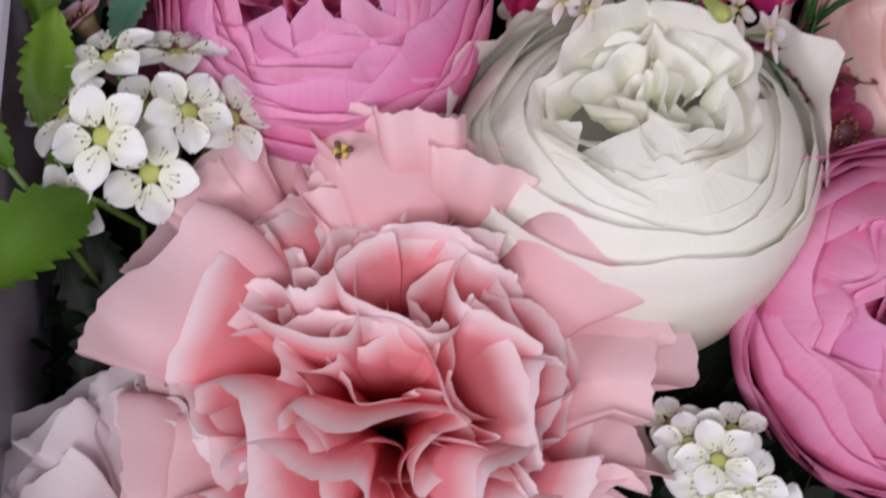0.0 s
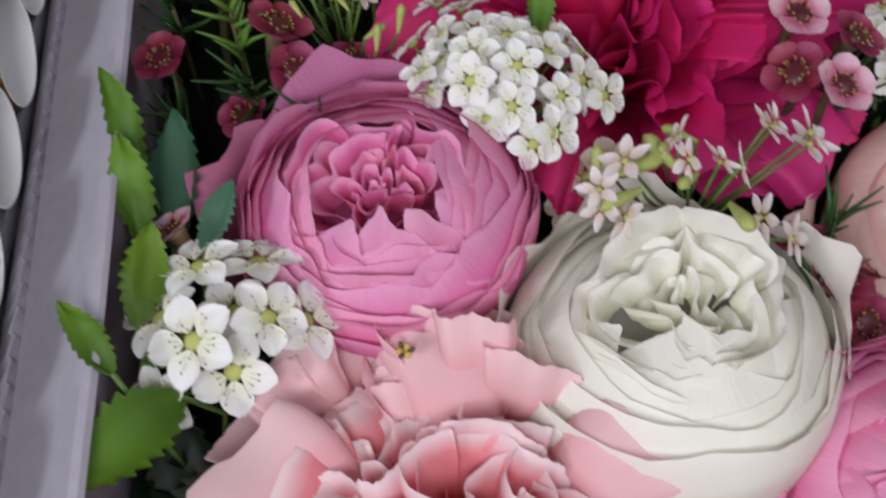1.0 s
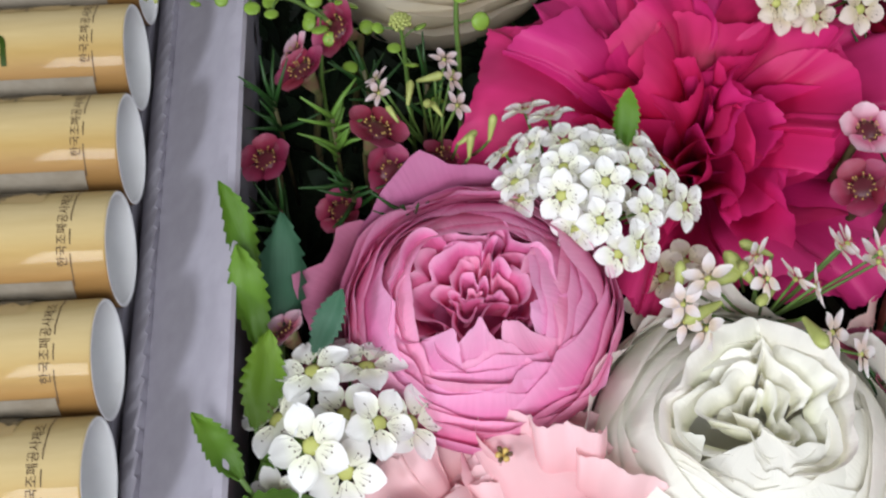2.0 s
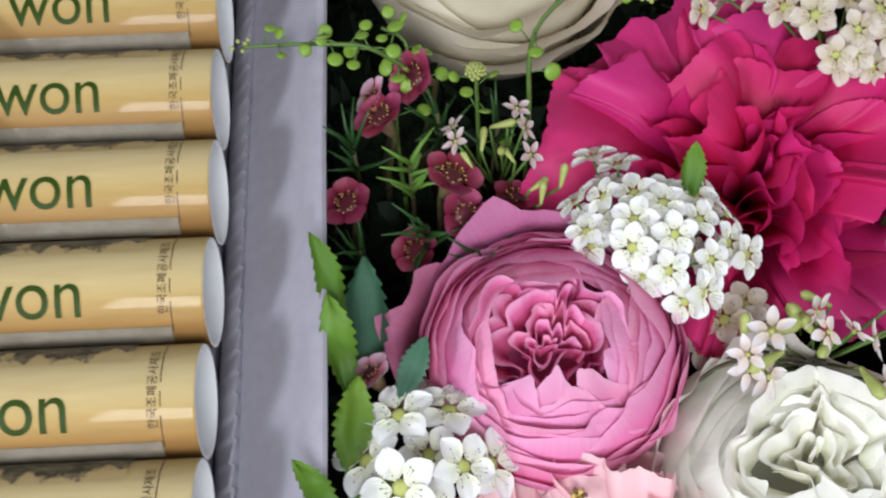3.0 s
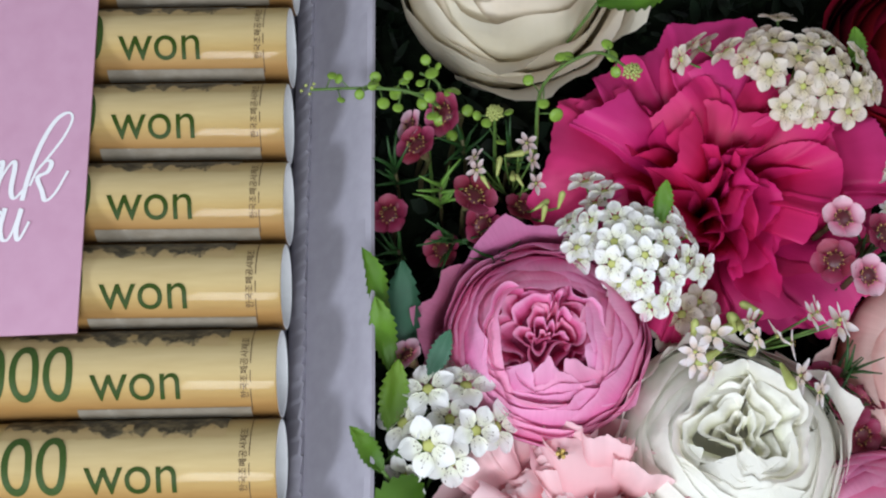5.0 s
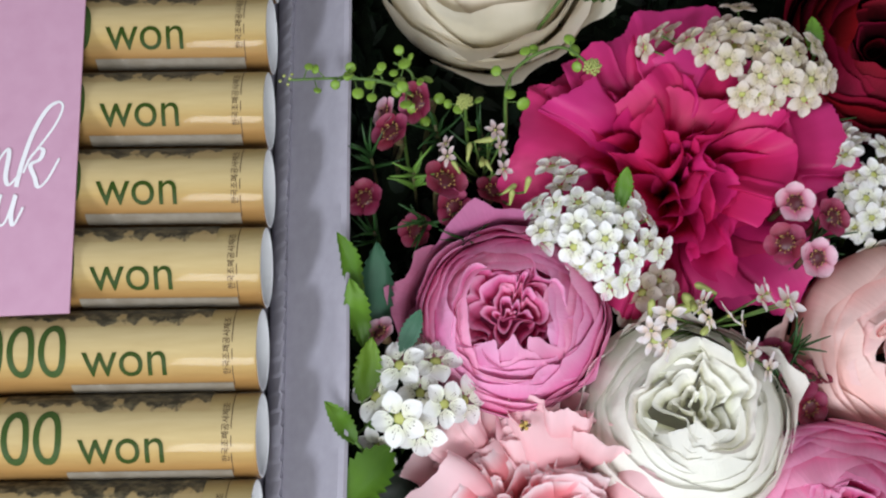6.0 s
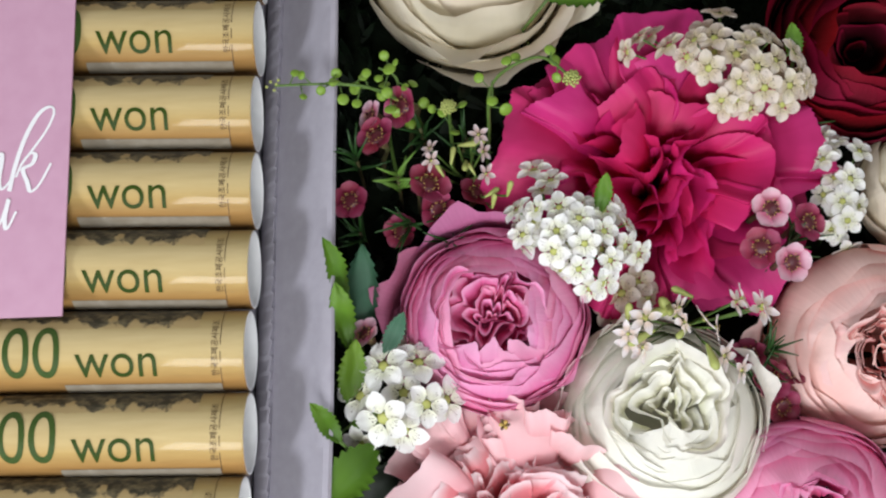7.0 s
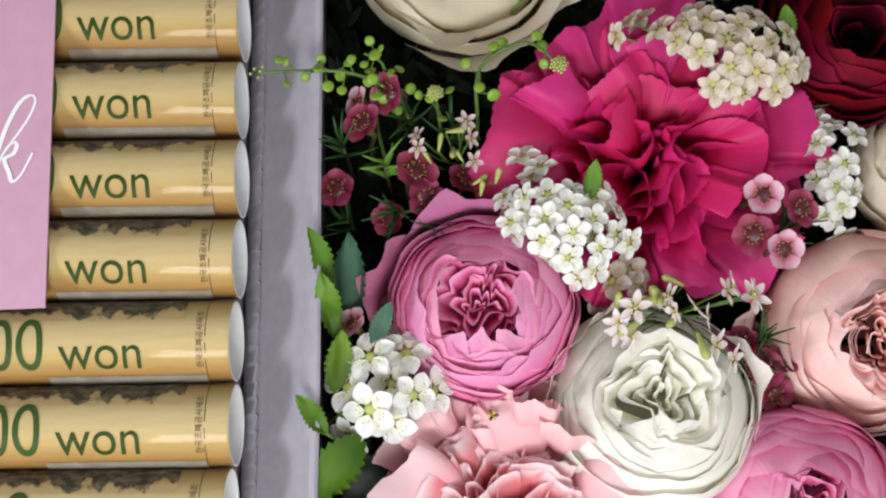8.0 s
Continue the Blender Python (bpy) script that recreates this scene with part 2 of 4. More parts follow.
def divider_mesh():
    """The folded card between the rolls and the flowers: flap, creased edge, sloping top, rounded rim and inner wall."""
    section = [(-0.0868, 0.0), (-0.0867, 0.0330), (-0.0860, 0.0352), (-0.0824, 0.0412), (-0.0818, 0.0416), (-0.0811, 0.0394),
               (-0.0770, 0.0432), (-0.0720, 0.0475), (-0.0682, 0.0520), (-0.0655, 0.0549), (-0.0641, 0.0553), (-0.0634, 0.0547), (-0.0640, 0.0530), (-0.0672, 0.0440), (-0.0680, 0.0)]
    n, verts, faces = 480, [], []
    for k in range(n + 1):
        y = BOX_Y0 + (BOX_Y1 - BOX_Y0) * k / n
        for i, (x, z) in enumerate(section):
            ragged = 0.0007 * ((y / 0.0044) % 1) + 0.0003 * wobble(y * 90, 0, 1) if 3 <= i <= 4 else 0.0004 * wobble(y * 22, i * 0.3, 5)
            verts.append((x + ragged, y, z + (0.0003 * wobble(y * 30, i * 0.35, 9) if 0 < i < 14 else 0)))
    w = len(section)
    for k in range(n):
        for i in range(w - 1):
            a = k * w + i
            faces.append((a, a + w, a + w + 1, a + 1))
        faces.append((k * w + w - 1, (k + 1) * w + w - 1, (k + 1) * w, k * w))
    me = mesh_of("divider", verts, faces)
    me.set_sharp_from_angle(angle=radians(32))
    return me


part("divider", divider_mesh(), CARD_GREY, gift_box, "folded grey card divider with a rounded rim")
foam = tagged(part("floral_foam", block("floral_foam", -0.0676, 0.132, 0.003, 0.257, 0.0, 0.014, 0.002), FOAM), "floral foam under the flowers, near black with painted shade", "floral foam")

# ---- flowers with broad petals ----


def rose_petal(theta, rim, radius, high, low, span, twist, lip, seed, field, droop=0.3, tip=0.0):
    """A petal that hugs a globe from its foot up to the polar angle rim, with a lip turned out."""
    def f(u, v):
        drop = 1 - droop * abs(u) ** 2.4 + 0.05 * wobble(u * 2.2, seed, 3) + 0.016 * wobble(u * 8, seed, 5) + tip * max(0, 1 - abs(u) * 2.5)
        w = v * drop
        psi = 2.6 + (rim - 2.6) * w
        a = theta + u * span / 2 * (0.55 + 0.45 * math.sin(min(1, w * 1.5) * math.pi / 2))
        r = radius * math.sin(psi)
        z = math.cos(psi) * (high if psi < math.pi / 2 else low)
        out = radius * (twist * u + 0.028 * w * wobble(u * 1.7 + seed, w * 1.5, seed) + 0.012 * w * w * wobble(u * 5 + seed, 2, seed))
        if w > 0.8:
            out += lip * radius * ((w - 0.8) / 0.2) ** 2 * (1.0 + 1.1 * wobble(u * 2.1, seed, 6))
        r += out * math.sin(psi)
        z += out * max(0.0, math.cos(psi)) * 0.9
        return crumple(Vector((r * math.cos(a), r * math.sin(a), z - high)), radius * 0.5, radius * 0.09 * w ** 3, field)
    return f


def crumple(p, size, amount, seed):
    """Shifts a place sidewise by a smooth field, so that nested petals fold together and never cross."""
    q = Vector((p.x / size, p.y / size, seed))
    dx = noise.noise(q) + 0.2 * noise.noise(q * 2.3)
    dy = noise.noise(q + Vector((31.7, 11.3, 5.1))) + 0.2 * noise.noise(q * 2.3 + Vector((7.7, 3.1, 9.0)))
    return Vector((p.x + amount * dx, p.y + amount * dy, p.z))


def ring_petal(theta, span, foot, rim, z0, z1, flare, twist, lip, size, amount, seed, field, teeth=0.0, sides=0.12, tip=0.0):
    """A petal on a ring: foot and rim radius, low and high edge; the crumple grows toward the rim."""
    def f(u, v):
        tooth = abs(((u * 13 + seed) % 1) - 0.5) * 2
        w = v * (1 - sides * abs(u) ** 3 + (teeth * tooth + 0.07 * wobble(u * 1.8, seed, 4) + tip * (1 - abs(u))) * v ** 4)
        r = (foot + (rim - foot) * w ** flare) * (1 + twist * u) + lip * rim * max(0.0, (w - 0.82) / 0.18) ** 2
        a = theta + u * span / 2
        p = Vector((r * math.cos(a), r * math.sin(a), z0 + (z1 - z0) * math.sin(min(1.75, w * 1.5))))
        p.z += 0.10 * (z1 - z0) * w * wobble(p.x / size * 0.8, p.y / size * 0.8, field + 4)
        return crumple(p, size, amount * w, field)
    return f


def rose(name, at, radius, mats, label, rings=8, first=0.42, high=0.5, low=1.2, folds=12, heart=0.16, lip=0.05, petals=(4, 6), seed=1, flare=(), droop=0.3, outer=1.3, gap=0.26, messy=1.0, quarters=(), depth=0.5, spread=1.0, covers=()):
    """A full rose about its axis: a nest of overlapping cups, a heart of folded petals and a few loose outer petals. z = 0 is the top."""
    r0 = random.Random(seed)
    ob = thing(name, at, label, "rose", "roses in the box")
    high, low = high * radius, low * radius
    for k in range(rings):
        t = k / (rings - 1)
        rim0 = math.asin(first)
        rim = rim0 + (outer - rim0) * t ** 1.15
        rad = radius * (1 - gap + gap * t)
        count = round(petals[0] + (petals[1] - petals[0]) * t)
        turn = r0.uniform(0, 6.28)
        for j in range(count):
            th = turn + 2 * math.pi * j / count + r0.uniform(-0.2, 0.2)
            sp = 2 * math.pi / count * r0.uniform(1.3, 1.7) * spread
            me = sheet("petal", rose_petal(th, rim + r0.uniform(-0.19, 0.12), rad, high, low, sp, 0.022, lip * r0.uniform(0.3, 1.6), seed * 9 + k * 3.7 + j * 1.3, seed * 1.7, droop, r0.choice((0, 0.03, 0.07))), 18, 16)
            part("petal", me, mats[0], ob)
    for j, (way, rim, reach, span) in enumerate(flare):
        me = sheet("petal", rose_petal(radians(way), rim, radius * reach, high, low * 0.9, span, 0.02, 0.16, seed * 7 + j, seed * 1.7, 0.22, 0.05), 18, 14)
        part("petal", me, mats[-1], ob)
    for j, (way, rim, reach, span) in enumerate(covers):
        me = sheet("petal", rose_petal(radians(way), rim, radius * reach, high, low, span, 0.03, lip * r0.uniform(0.3, 1.2), seed * 6 + j * 1.9, seed * 1.7, 0.26, 0.02), 18, 16)
        part("petal", me, mats[0], ob)

    def bowl(u, v):
        return Vector((radius * 0.8 * v * math.cos(u * math.pi), radius * 0.8 * v * math.sin(u * math.pi), -high - radius * (0.30 - 0.16 * v * v)))

    part("inner_cup", sheet("inner_cup", bowl, 24, 4), mats[0], ob)
    core = radius * (1 - gap) * first * 1.2
    if quarters:
        quartered_heart(ob, mats[0], radius, seed, quarters, heart, depth, messy)
        return ob
    layers = max(3, round(folds / 3))
    for k in range(layers):
        t = (k + 0.6) / layers
        count = 2 if k == 0 else 3 if t < 0.6 else 5
        turn = r0.uniform(0, 6.28)
        for j in range(count):
            th = turn + 2 * math.pi * j / count + r0.uniform(-0.25, 0.25)
            top = -high * 0.08 - radius * (heart * (1.15 - t) + r0.uniform(-0.03, 0.04))
            me = sheet("petal", ring_petal(th, 2 * math.pi / count * r0.uniform(1.15, 1.45), core * t * 0.55, core * t, top - radius * 0.6, top, 1.0, 0.07, 0.05, radius * 0.36, radius * 0.20 * messy, seed * 5 + k * 3.1 + j * 2.1, seed * 1.7), 30, 10)
            part("petal", me, mats[0], ob)
    return ob


def ruffle_petal(phi, tilt, length, spread, ruffle, waves, seed, size, amount, field, cup=0.25, pointed=0.0, corner=0.0, swing=0.75, shift=0.0):
    """A carnation petal: it arches outward from the claw by the angle tilt, fans out, and its blade swings to and fro in folds."""
    c, s = math.cos(phi), math.sin(phi)
    a0 = 0.25 * tilt
    bow = max(0.05, tilt - a0)

    def f(u, v):
        tooth = abs(((u * 17 + seed + 0.8 * wobble(u * 3, seed, 2)) % 1) - 0.5) * 2
        w = v * (1 - (0.10 + pointed) * u * u - corner * u ** 4 + (0.011 * tooth + 0.08 * wobble(u * 2.0, seed, 4)) * v ** 5)
        a = a0 + bow * w
        r = length * (math.cos(a0) - math.cos(a)) / bow + shift * math.sin(min(1.0, w * 1.7) * math.pi / 2)
        z = length * (math.sin(a) - math.sin(a0)) / bow
        half = spread * length * (0.06 + 0.94 * w ** 1.15)
        g = ruffle * length * w ** 1.5
        ph = waves * math.pi * u + seed * 2 + 1.3 * wobble(u * 1.3, seed, 1)
        swell = 0.8 + 0.7 * wobble(u * 1.2, seed, 7)
        wave = g * (math.sin(ph) * swell + 0.15 * math.sin(2.3 * ph + seed) + 0.4 * wobble(u * 2.0, w * 1.5, seed + 8))
        side = half * math.sin(u * 1.2) / 0.93 - swing * g * math.sin(2 * ph) * swell
        wave += 0.007 * length * w * math.sin(15 * u + 4 * wobble(u * 2.2, seed, 11) + seed)
        wave += 0.028 * length * w ** 5 * math.sin(4.6 * waves * math.pi * u + seed + 2 * wobble(u * 2, seed, 5))
        wave += 0.06 * length * max(0.0, (w - 0.80) / 0.20) ** 2 - cup * half * u * u
        r += wave * math.cos(a)
        z -= wave * math.sin(a) * 0.85
        return crumple(Vector((r * c - side * s, r * s + side * c, z)), size, amount * w, field)
    return f


def carnation(name, at, radius, tall, mat, label, seed, rows, wings=(), outer=None, pointed=0.0, from_row=9, swell=(0.085, 1.25)):
    """rows: (number, tilt, length, spread, ruffle, waves) from the heart outward; wings: single outer petals (way, length, bend, width) and, for those that stand up, the distance of their foot."""
    r0 = random.Random(seed)
    ob = thing(name, at, label, "carnation", "carnations in the box")
    for k, (count, tilt, length, spread, ruffle, waves) in enumerate(rows):
        turn = r0.uniform(0, 6.28)
        for j in range(count):
            phi = turn + 2 * math.pi * (j + r0.uniform(-0.25, 0.25)) / count
            f = ruffle_petal(phi, tilt * r0.uniform(0.85, 1.15), tall * length * r0.uniform(0.94, 1.06), spread * r0.uniform(0.85, 1.2), ruffle * r0.uniform(0.75, 1.25), waves * r0.uniform(0.8, 1.2), seed * 4 + k * 3.3 + j * 1.9, radius * 0.4, radius * 0.15, seed * 2.3, 0.3 if tilt < 0.9 else 0.1, pointed, 0.26)
            part("petal", sheet("petal", f, 96, 14), outer if outer and k >= from_row else mat, ob)
    for j, (way, length, bend, width, *stand) in enumerate(wings):
        me = sheet("petal", ruffle_petal(radians(way), bend, radius * length, 1.75 * width / length, swell[0], swell[1], seed * 3 + j * 2.3, radius * 0.4, radius * 0.10, seed * 2.3, 0.05, pointed, 0.30, 0.65, radius * stand[0] if stand else 0.0), 96, 16)
        part("petal", me, outer or mat, ob)
    return ob


def heart_petal(theta, span, t, reach, lobes, turn, top, depth, seed, field, size, amount):
    """A petal of a quartered heart: part of a lobed ring whose inward cusps divide the heart; rings of all t nest without crossing."""
    pinch = 0.62 - 0.36 * t

    def f(u, v):
        th = theta + u * span / 2
        warp = th + 0.9 * wobble(1.2 * math.cos(th), 1.2 * math.sin(th), field + 0.35 * t) + 0.5 * (1 - t)
        lobe = math.sqrt(math.cos(lobes / 2 * warp + turn) ** 2 + 0.02)
        r = reach * t * (1 - pinch * (1 - min(1.0, lobe))) * (0.80 + 0.20 * v) * (1 + 0.05 * u)
        r += 0.035 * reach * max(0.0, (v - 0.75) / 0.25) ** 2
        z = top - depth * (1 - v) - 0.55 * depth * v * abs(u) ** 4 + 0.20 * depth * v * wobble(u * 1.3, seed, 6) + 0.03 * depth * v * wobble(u * 8, seed, 9)
        return crumple(Vector((r * math.cos(th), r * math.sin(th), z)), size, amount, field)
    return f


def quartered_heart(ob, mat, radius, seed, quarters, heart, depth, messy):
    """Nested lobed rings: quarters is (middle x, middle y, reach, number of lobes, turn in degrees, rings)."""
    r0 = random.Random(seed)
    mx, my, reach, lobes, turn, rings = quarters
    for k in range(rings):
        t = ((k + 0.7) / (rings - 0.3)) ** 0.9
        count = 2 if k == 0 else 3 if k < 3 else 5
        start = r0.uniform(0, 6.28)
        for j in range(count):
            theta = start + 2 * math.pi * (j + r0.uniform(-0.15, 0.15)) / count
            top = -radius * (heart + 0.05 * (1 - t) + r0.uniform(-0.10, 0.05))
            f = heart_petal(theta, 2 * math.pi / count * r0.uniform(1.15, 1.4), t * r0.uniform(0.97, 1.03), radius * reach, lobes, radians(turn), top, radius * depth, seed * 3 + k * 5.3 + j * 1.7, seed * 1.7, radius * 0.30, radius * 0.07 * messy)
            part("petal", sheet("petal", f, 44, 10), mat, ob, "", Matrix.Translation((mx * radius, my * radius, 0)))


FULL = ((3, 0.06, 0.98, 0.42, 0.20, 1.2), (4, 0.32, 1.00, 0.48, 0.20, 1.3), (5, 0.60, 1.04, 0.50, 0.19, 1.4), (6, 0.88, 1.08, 0.52, 0.17, 1.5), (7, 1.08, 1.12, 0.52, 0.15, 1.6), (7, 1.30, 1.14, 0.52, 0.12, 1.7), (6, 1.55, 1.14, 0.52, 0.10, 1.8))
LOOSE = ((3, 0.08, 1.00, 0.26, 0.17, 1.0), (5, 0.40, 1.05, 0.32, 0.18, 1.1), (6, 0.75, 1.12, 0.34, 0.18, 1.1), (8, 1.08, 1.20, 0.34, 0.16, 1.2), (8, 1.38, 1.28, 0.36, 0.12, 1.2), (7, 1.62, 1.36, 0.42, 0.10, 1.4))

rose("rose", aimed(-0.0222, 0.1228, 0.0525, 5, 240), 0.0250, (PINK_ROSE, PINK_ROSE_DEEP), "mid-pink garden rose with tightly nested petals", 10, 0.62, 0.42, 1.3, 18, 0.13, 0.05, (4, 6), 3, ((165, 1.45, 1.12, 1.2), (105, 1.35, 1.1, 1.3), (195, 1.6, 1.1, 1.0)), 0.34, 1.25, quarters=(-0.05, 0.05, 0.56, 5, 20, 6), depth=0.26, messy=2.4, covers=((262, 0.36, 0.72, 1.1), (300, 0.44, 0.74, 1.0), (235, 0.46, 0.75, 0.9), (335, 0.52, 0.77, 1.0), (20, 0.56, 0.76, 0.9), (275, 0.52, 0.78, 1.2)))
rose("rose", aimed(0.0217, 0.0990, 0.0490, 8, 100), 0.0268, (WHITE_ROSE,), "white garden rose with ruffled heart", 5, 0.66, 0.50, 1.5, 15, 0.0, 0.04, (3, 3), 5, ((150, 0.95, 1.06, 1.6), (95, 0.90, 1.06, 1.5), (20, 0.95, 1.06, 1.4)), 0.20, 1.0, 0.24, quarters=(0.04, 0.06, 0.60, 3, 75, 5), depth=0.22, spread=1.15, messy=1.7, covers=((268, 0.12, 0.78, 1.7), (300, 0.30, 0.82, 1.4), (240, 0.34, 0.82, 1.3), (275, 0.46, 0.87, 1.7), (200, 0.55, 0.84, 1.2), (335, 0.50, 0.86, 1.2)))
rose("rose", aimed(-0.0280, 0.2275, 0.0560, 12, 260), 0.0310, (CREAM_ROSE,), "cream rose with broad wavy petals", 5, 0.42, 0.55, 1.3, 15, -0.02, 0.17, (3, 3), 8, ((-75, 1.35, 1.1, 1.5), (-20, 1.4, 1.12, 1.3)), 0.3, 1.2, 0.28)
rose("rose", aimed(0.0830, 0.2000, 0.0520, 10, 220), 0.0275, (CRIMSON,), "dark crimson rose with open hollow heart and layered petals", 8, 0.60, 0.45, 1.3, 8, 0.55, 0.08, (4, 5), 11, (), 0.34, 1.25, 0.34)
rose("rose", aimed(0.0820, 0.1140, 0.0470, 12, 260), 0.0275, (PEACH,), "peach-pink rose with broad outer petals and frilled heart", 5, 0.55, 0.7, 1.2, 24, 0.02, 0.03, (3, 4), 14, ((200, 1.20, 1.10, 0.9), (228, 1.28, 1.14, 0.9), (178, 1.30, 1.10, 0.8)), 0.16, 1.05, 0.26, quarters=(0.0, -0.04, 0.50, 5, 10, 6), depth=0.20, spread=1.15, messy=2.0, covers=((170, 0.42, 0.78, 1.0), (215, 0.50, 0.80, 1.1)))
rose("rose", aimed(0.0575, 0.0670, 0.0440, 20, 235), 0.0268, (PINK_ROSE,), "mid-pink garden rose with loosely nested petals", 9, 0.55, 0.5, 1.3, 24, 0.08, 0.06, (4, 6), 17, (), 0.30, 1.2, 0.28, quarters=(0.0, 0.0, 0.50, 5, 70, 6), depth=0.30, messy=2.2, covers=((100, 0.46, 0.76, 1.0), (140, 0.54, 0.78, 1.0)))
rose("rose", aimed(0.1010, 0.1620, 0.0480, 8, 200), 0.0215, (CREAM_ROSE,), "cream-white rose with smooth outer petals", 4, 0.4, 0.7, 1.2, 8, 0.05, 0.04, (3, 3), 19, (), 0.25)
carnation("carnation", aimed(-0.0155, 0.0655, 0.0100, 5, 260), 0.0325, 0.0370, CARNATION, "light pink carnation with pale frilled petal edges", 2, FULL, ((84, 1.22, 0.62, 0.27, 0.70), (58, 1.12, 0.70, 0.32, 0.62), (112, 1.08, 0.85, 0.32, 0.62), (70, 1.10, 0.95, 0.34, 0.66), (128, 1.12, 1.10, 0.34, 0.55), (142, 1.46, 1.40, 0.44), (164, 1.36, 1.55, 0.42), (104, 1.45, 1.5, 0.5), (34, 1.50, 1.45, 0.46), (8, 1.42, 1.6, 0.5)), CARNATION_OUTER, from_row=5, swell=(0.17, 1.7))
carnation("carnation", aimed(0.0255, 0.1650, 0.0110, 4, 250), 0.0390, 0.0390, MAGENTA, "magenta carnation with frilled petals", 4, LOOSE, ((172, 1.55, 1.60, 0.55), (150, 1.45, 1.6, 0.5), (198, 1.3, 1.60, 0.45), (104, 1.52, 1.6, 0.5), (15, 1.55, 1.65, 0.38), (335, 1.25, 1.6, 0.40), (292, 1.05, 1.5, 0.40), (50, 1.4, 1.65, 0.45)), MAGENTA_OUTER, 0.18, 4)
carnation("carnation", aimed(-0.0450, 0.0480, 0.0100, 10, 130), 0.0190, 0.0285, PALE, "very pale pink carnation with toothed petals", 6, FULL[2:5], ((112, 1.75, 1.35, 0.85), (70, 1.55, 1.4, 0.7), (155, 1.6, 1.4, 0.8), (90, 1.35, 1.1, 0.6), (135, 1.35, 1.1, 0.6)))

# ---- banknote rolls ----
ROLL_R, ROLL_L, ROLL_END = 0.0106, 0.154, -0.0850


def roll_material():
    m, nt, b = material("banknote_paper_shaded", 0.55)
    uv = nt.nodes.new("ShaderNodeUVMap")
    split = nt.nodes.new("ShaderNodeSeparateXYZ")
    nt.links.new(uv.outputs[0], split.inputs[0])
    # Printed cream-to-orange tone, with shade painted in where the tube turns down.
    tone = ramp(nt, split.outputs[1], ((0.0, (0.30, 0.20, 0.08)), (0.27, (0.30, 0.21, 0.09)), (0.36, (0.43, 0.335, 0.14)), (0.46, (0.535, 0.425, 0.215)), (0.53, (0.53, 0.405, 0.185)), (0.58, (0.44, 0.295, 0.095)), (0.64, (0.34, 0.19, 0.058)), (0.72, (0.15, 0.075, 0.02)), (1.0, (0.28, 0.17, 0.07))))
    fibre = noise_of(nt, mapped(nt, "Object", (1, 6, 6)), 90, 4)
    tone = mixer(nt, "SOFT_LIGHT", 0.25, tone, fibre)
    nt.links.new(tone, b.inputs["Base Color"])
    b.inputs["Coat Weight"].default_value = 0.24
    b.inputs["Coat Roughness"].default_value = 0.07
    b.inputs["Specular IOR Level"].default_value = 0.25
    bump(nt, b, fibre, 0.08, 0.0002)
    return m


ROLL = roll_material()


def ink_material(name, low, high, rough=0.4):
    m, nt, b = material(name, rough)
    uv = nt.nodes.new("ShaderNodeUVMap")
    split = nt.nodes.new("ShaderNodeSeparateXYZ")
    nt.links.new(uv.outputs[0], split.inputs[0])
    col = ramp(nt, split.outputs[1], ((0.2, low), (0.75, high)))
    fine = noise_of(nt, mapped(nt, "Object", (1, 1, 1)), 900, 3)
    nt.links.new(mixer(nt, "SOFT_LIGHT", 0.3, col, fine), b.inputs["Base Color"])
    b.inputs["Specular IOR Level"].default_value = 0.2
    return m


INK_GREEN = ink_material("green_ink", (0.030, 0.056, 0.005), (0.040, 0.066, 0.008))
INK_DIGIT = ink_material("grey_green_ink", (0.045, 0.080, 0.018), (0.13, 0.125, 0.095))


def letters(body, size, spacing=1.0, bold=0.0):
    """Vertices and faces of some writing, flat, cut into narrow bands so that it can be bent."""
    curve = bpy.data.curves.new("writing", "FONT")
    curve.body, curve.size, curve.space_character = body, size, spacing
    curve.offset = bold * size if size > 0.005 else 0.0
    ob = new("writing", curve)
    bpy.context.view_layer.update()
    me = ob.evaluated_get(bpy.context.evaluated_depsgraph_get()).to_mesh()
    bm = bmesh.new()
    bm.from_mesh(me)
    bpy.data.objects.remove(ob)
    return bm


def bent(name, body, size, x0, phi0, width, upright=False, stretch=1.0, spacing=1.0):
    """Writing laid on the roll: x0 is its left edge, phi0 the angle of its baseline from the top toward -y."""
    bm = letters(body, size, spacing)
    xs = [v.co.x for v in bm.verts]
    lo, hi = min(xs), max(xs)
    ys = [v.co.y for v in bm.verts]
    ylo, yhi = min(ys), max(ys)
    k = width / (hi - lo)
    for v in bm.verts:
        v.co = Vector(((v.co.x - lo) * k, v.co.y * k * stretch, 0))
    axis = Vector((1, 0, 0)) if upright else Vector((0, 1, 0))
    cuts = 24 if upright else 9
    top = width if upright else yhi * k * stretch
    for c in range(1, cuts):
        bmesh.ops.bisect_plane(bm, geom=bm.verts[:] + bm.edges[:] + bm.faces[:], plane_co=axis * top * c / cuts, plane_no=axis)
    layer = bm.loops.layers.uv.new("UVMap")
    for face in bm.faces:
        for loop in face.loops:
            loop[layer].uv = (0.5, loop.vert.co.y / max(1e-6, yhi * k * stretch))
    r = ROLL_R + 0.00026
    for v in bm.verts:
        a, b = v.co.x, v.co.y
        x, arc = (x0 - b, a) if upright else (x0 + a, b)
        phi = phi0 - arc / ROLL_R
        v.co = Vector((x, -r * math.sin(phi), r * math.cos(phi)))
    me = bpy.data.meshes.new(name)
    bm.to_mesh(me)
    bm.free()
    return me


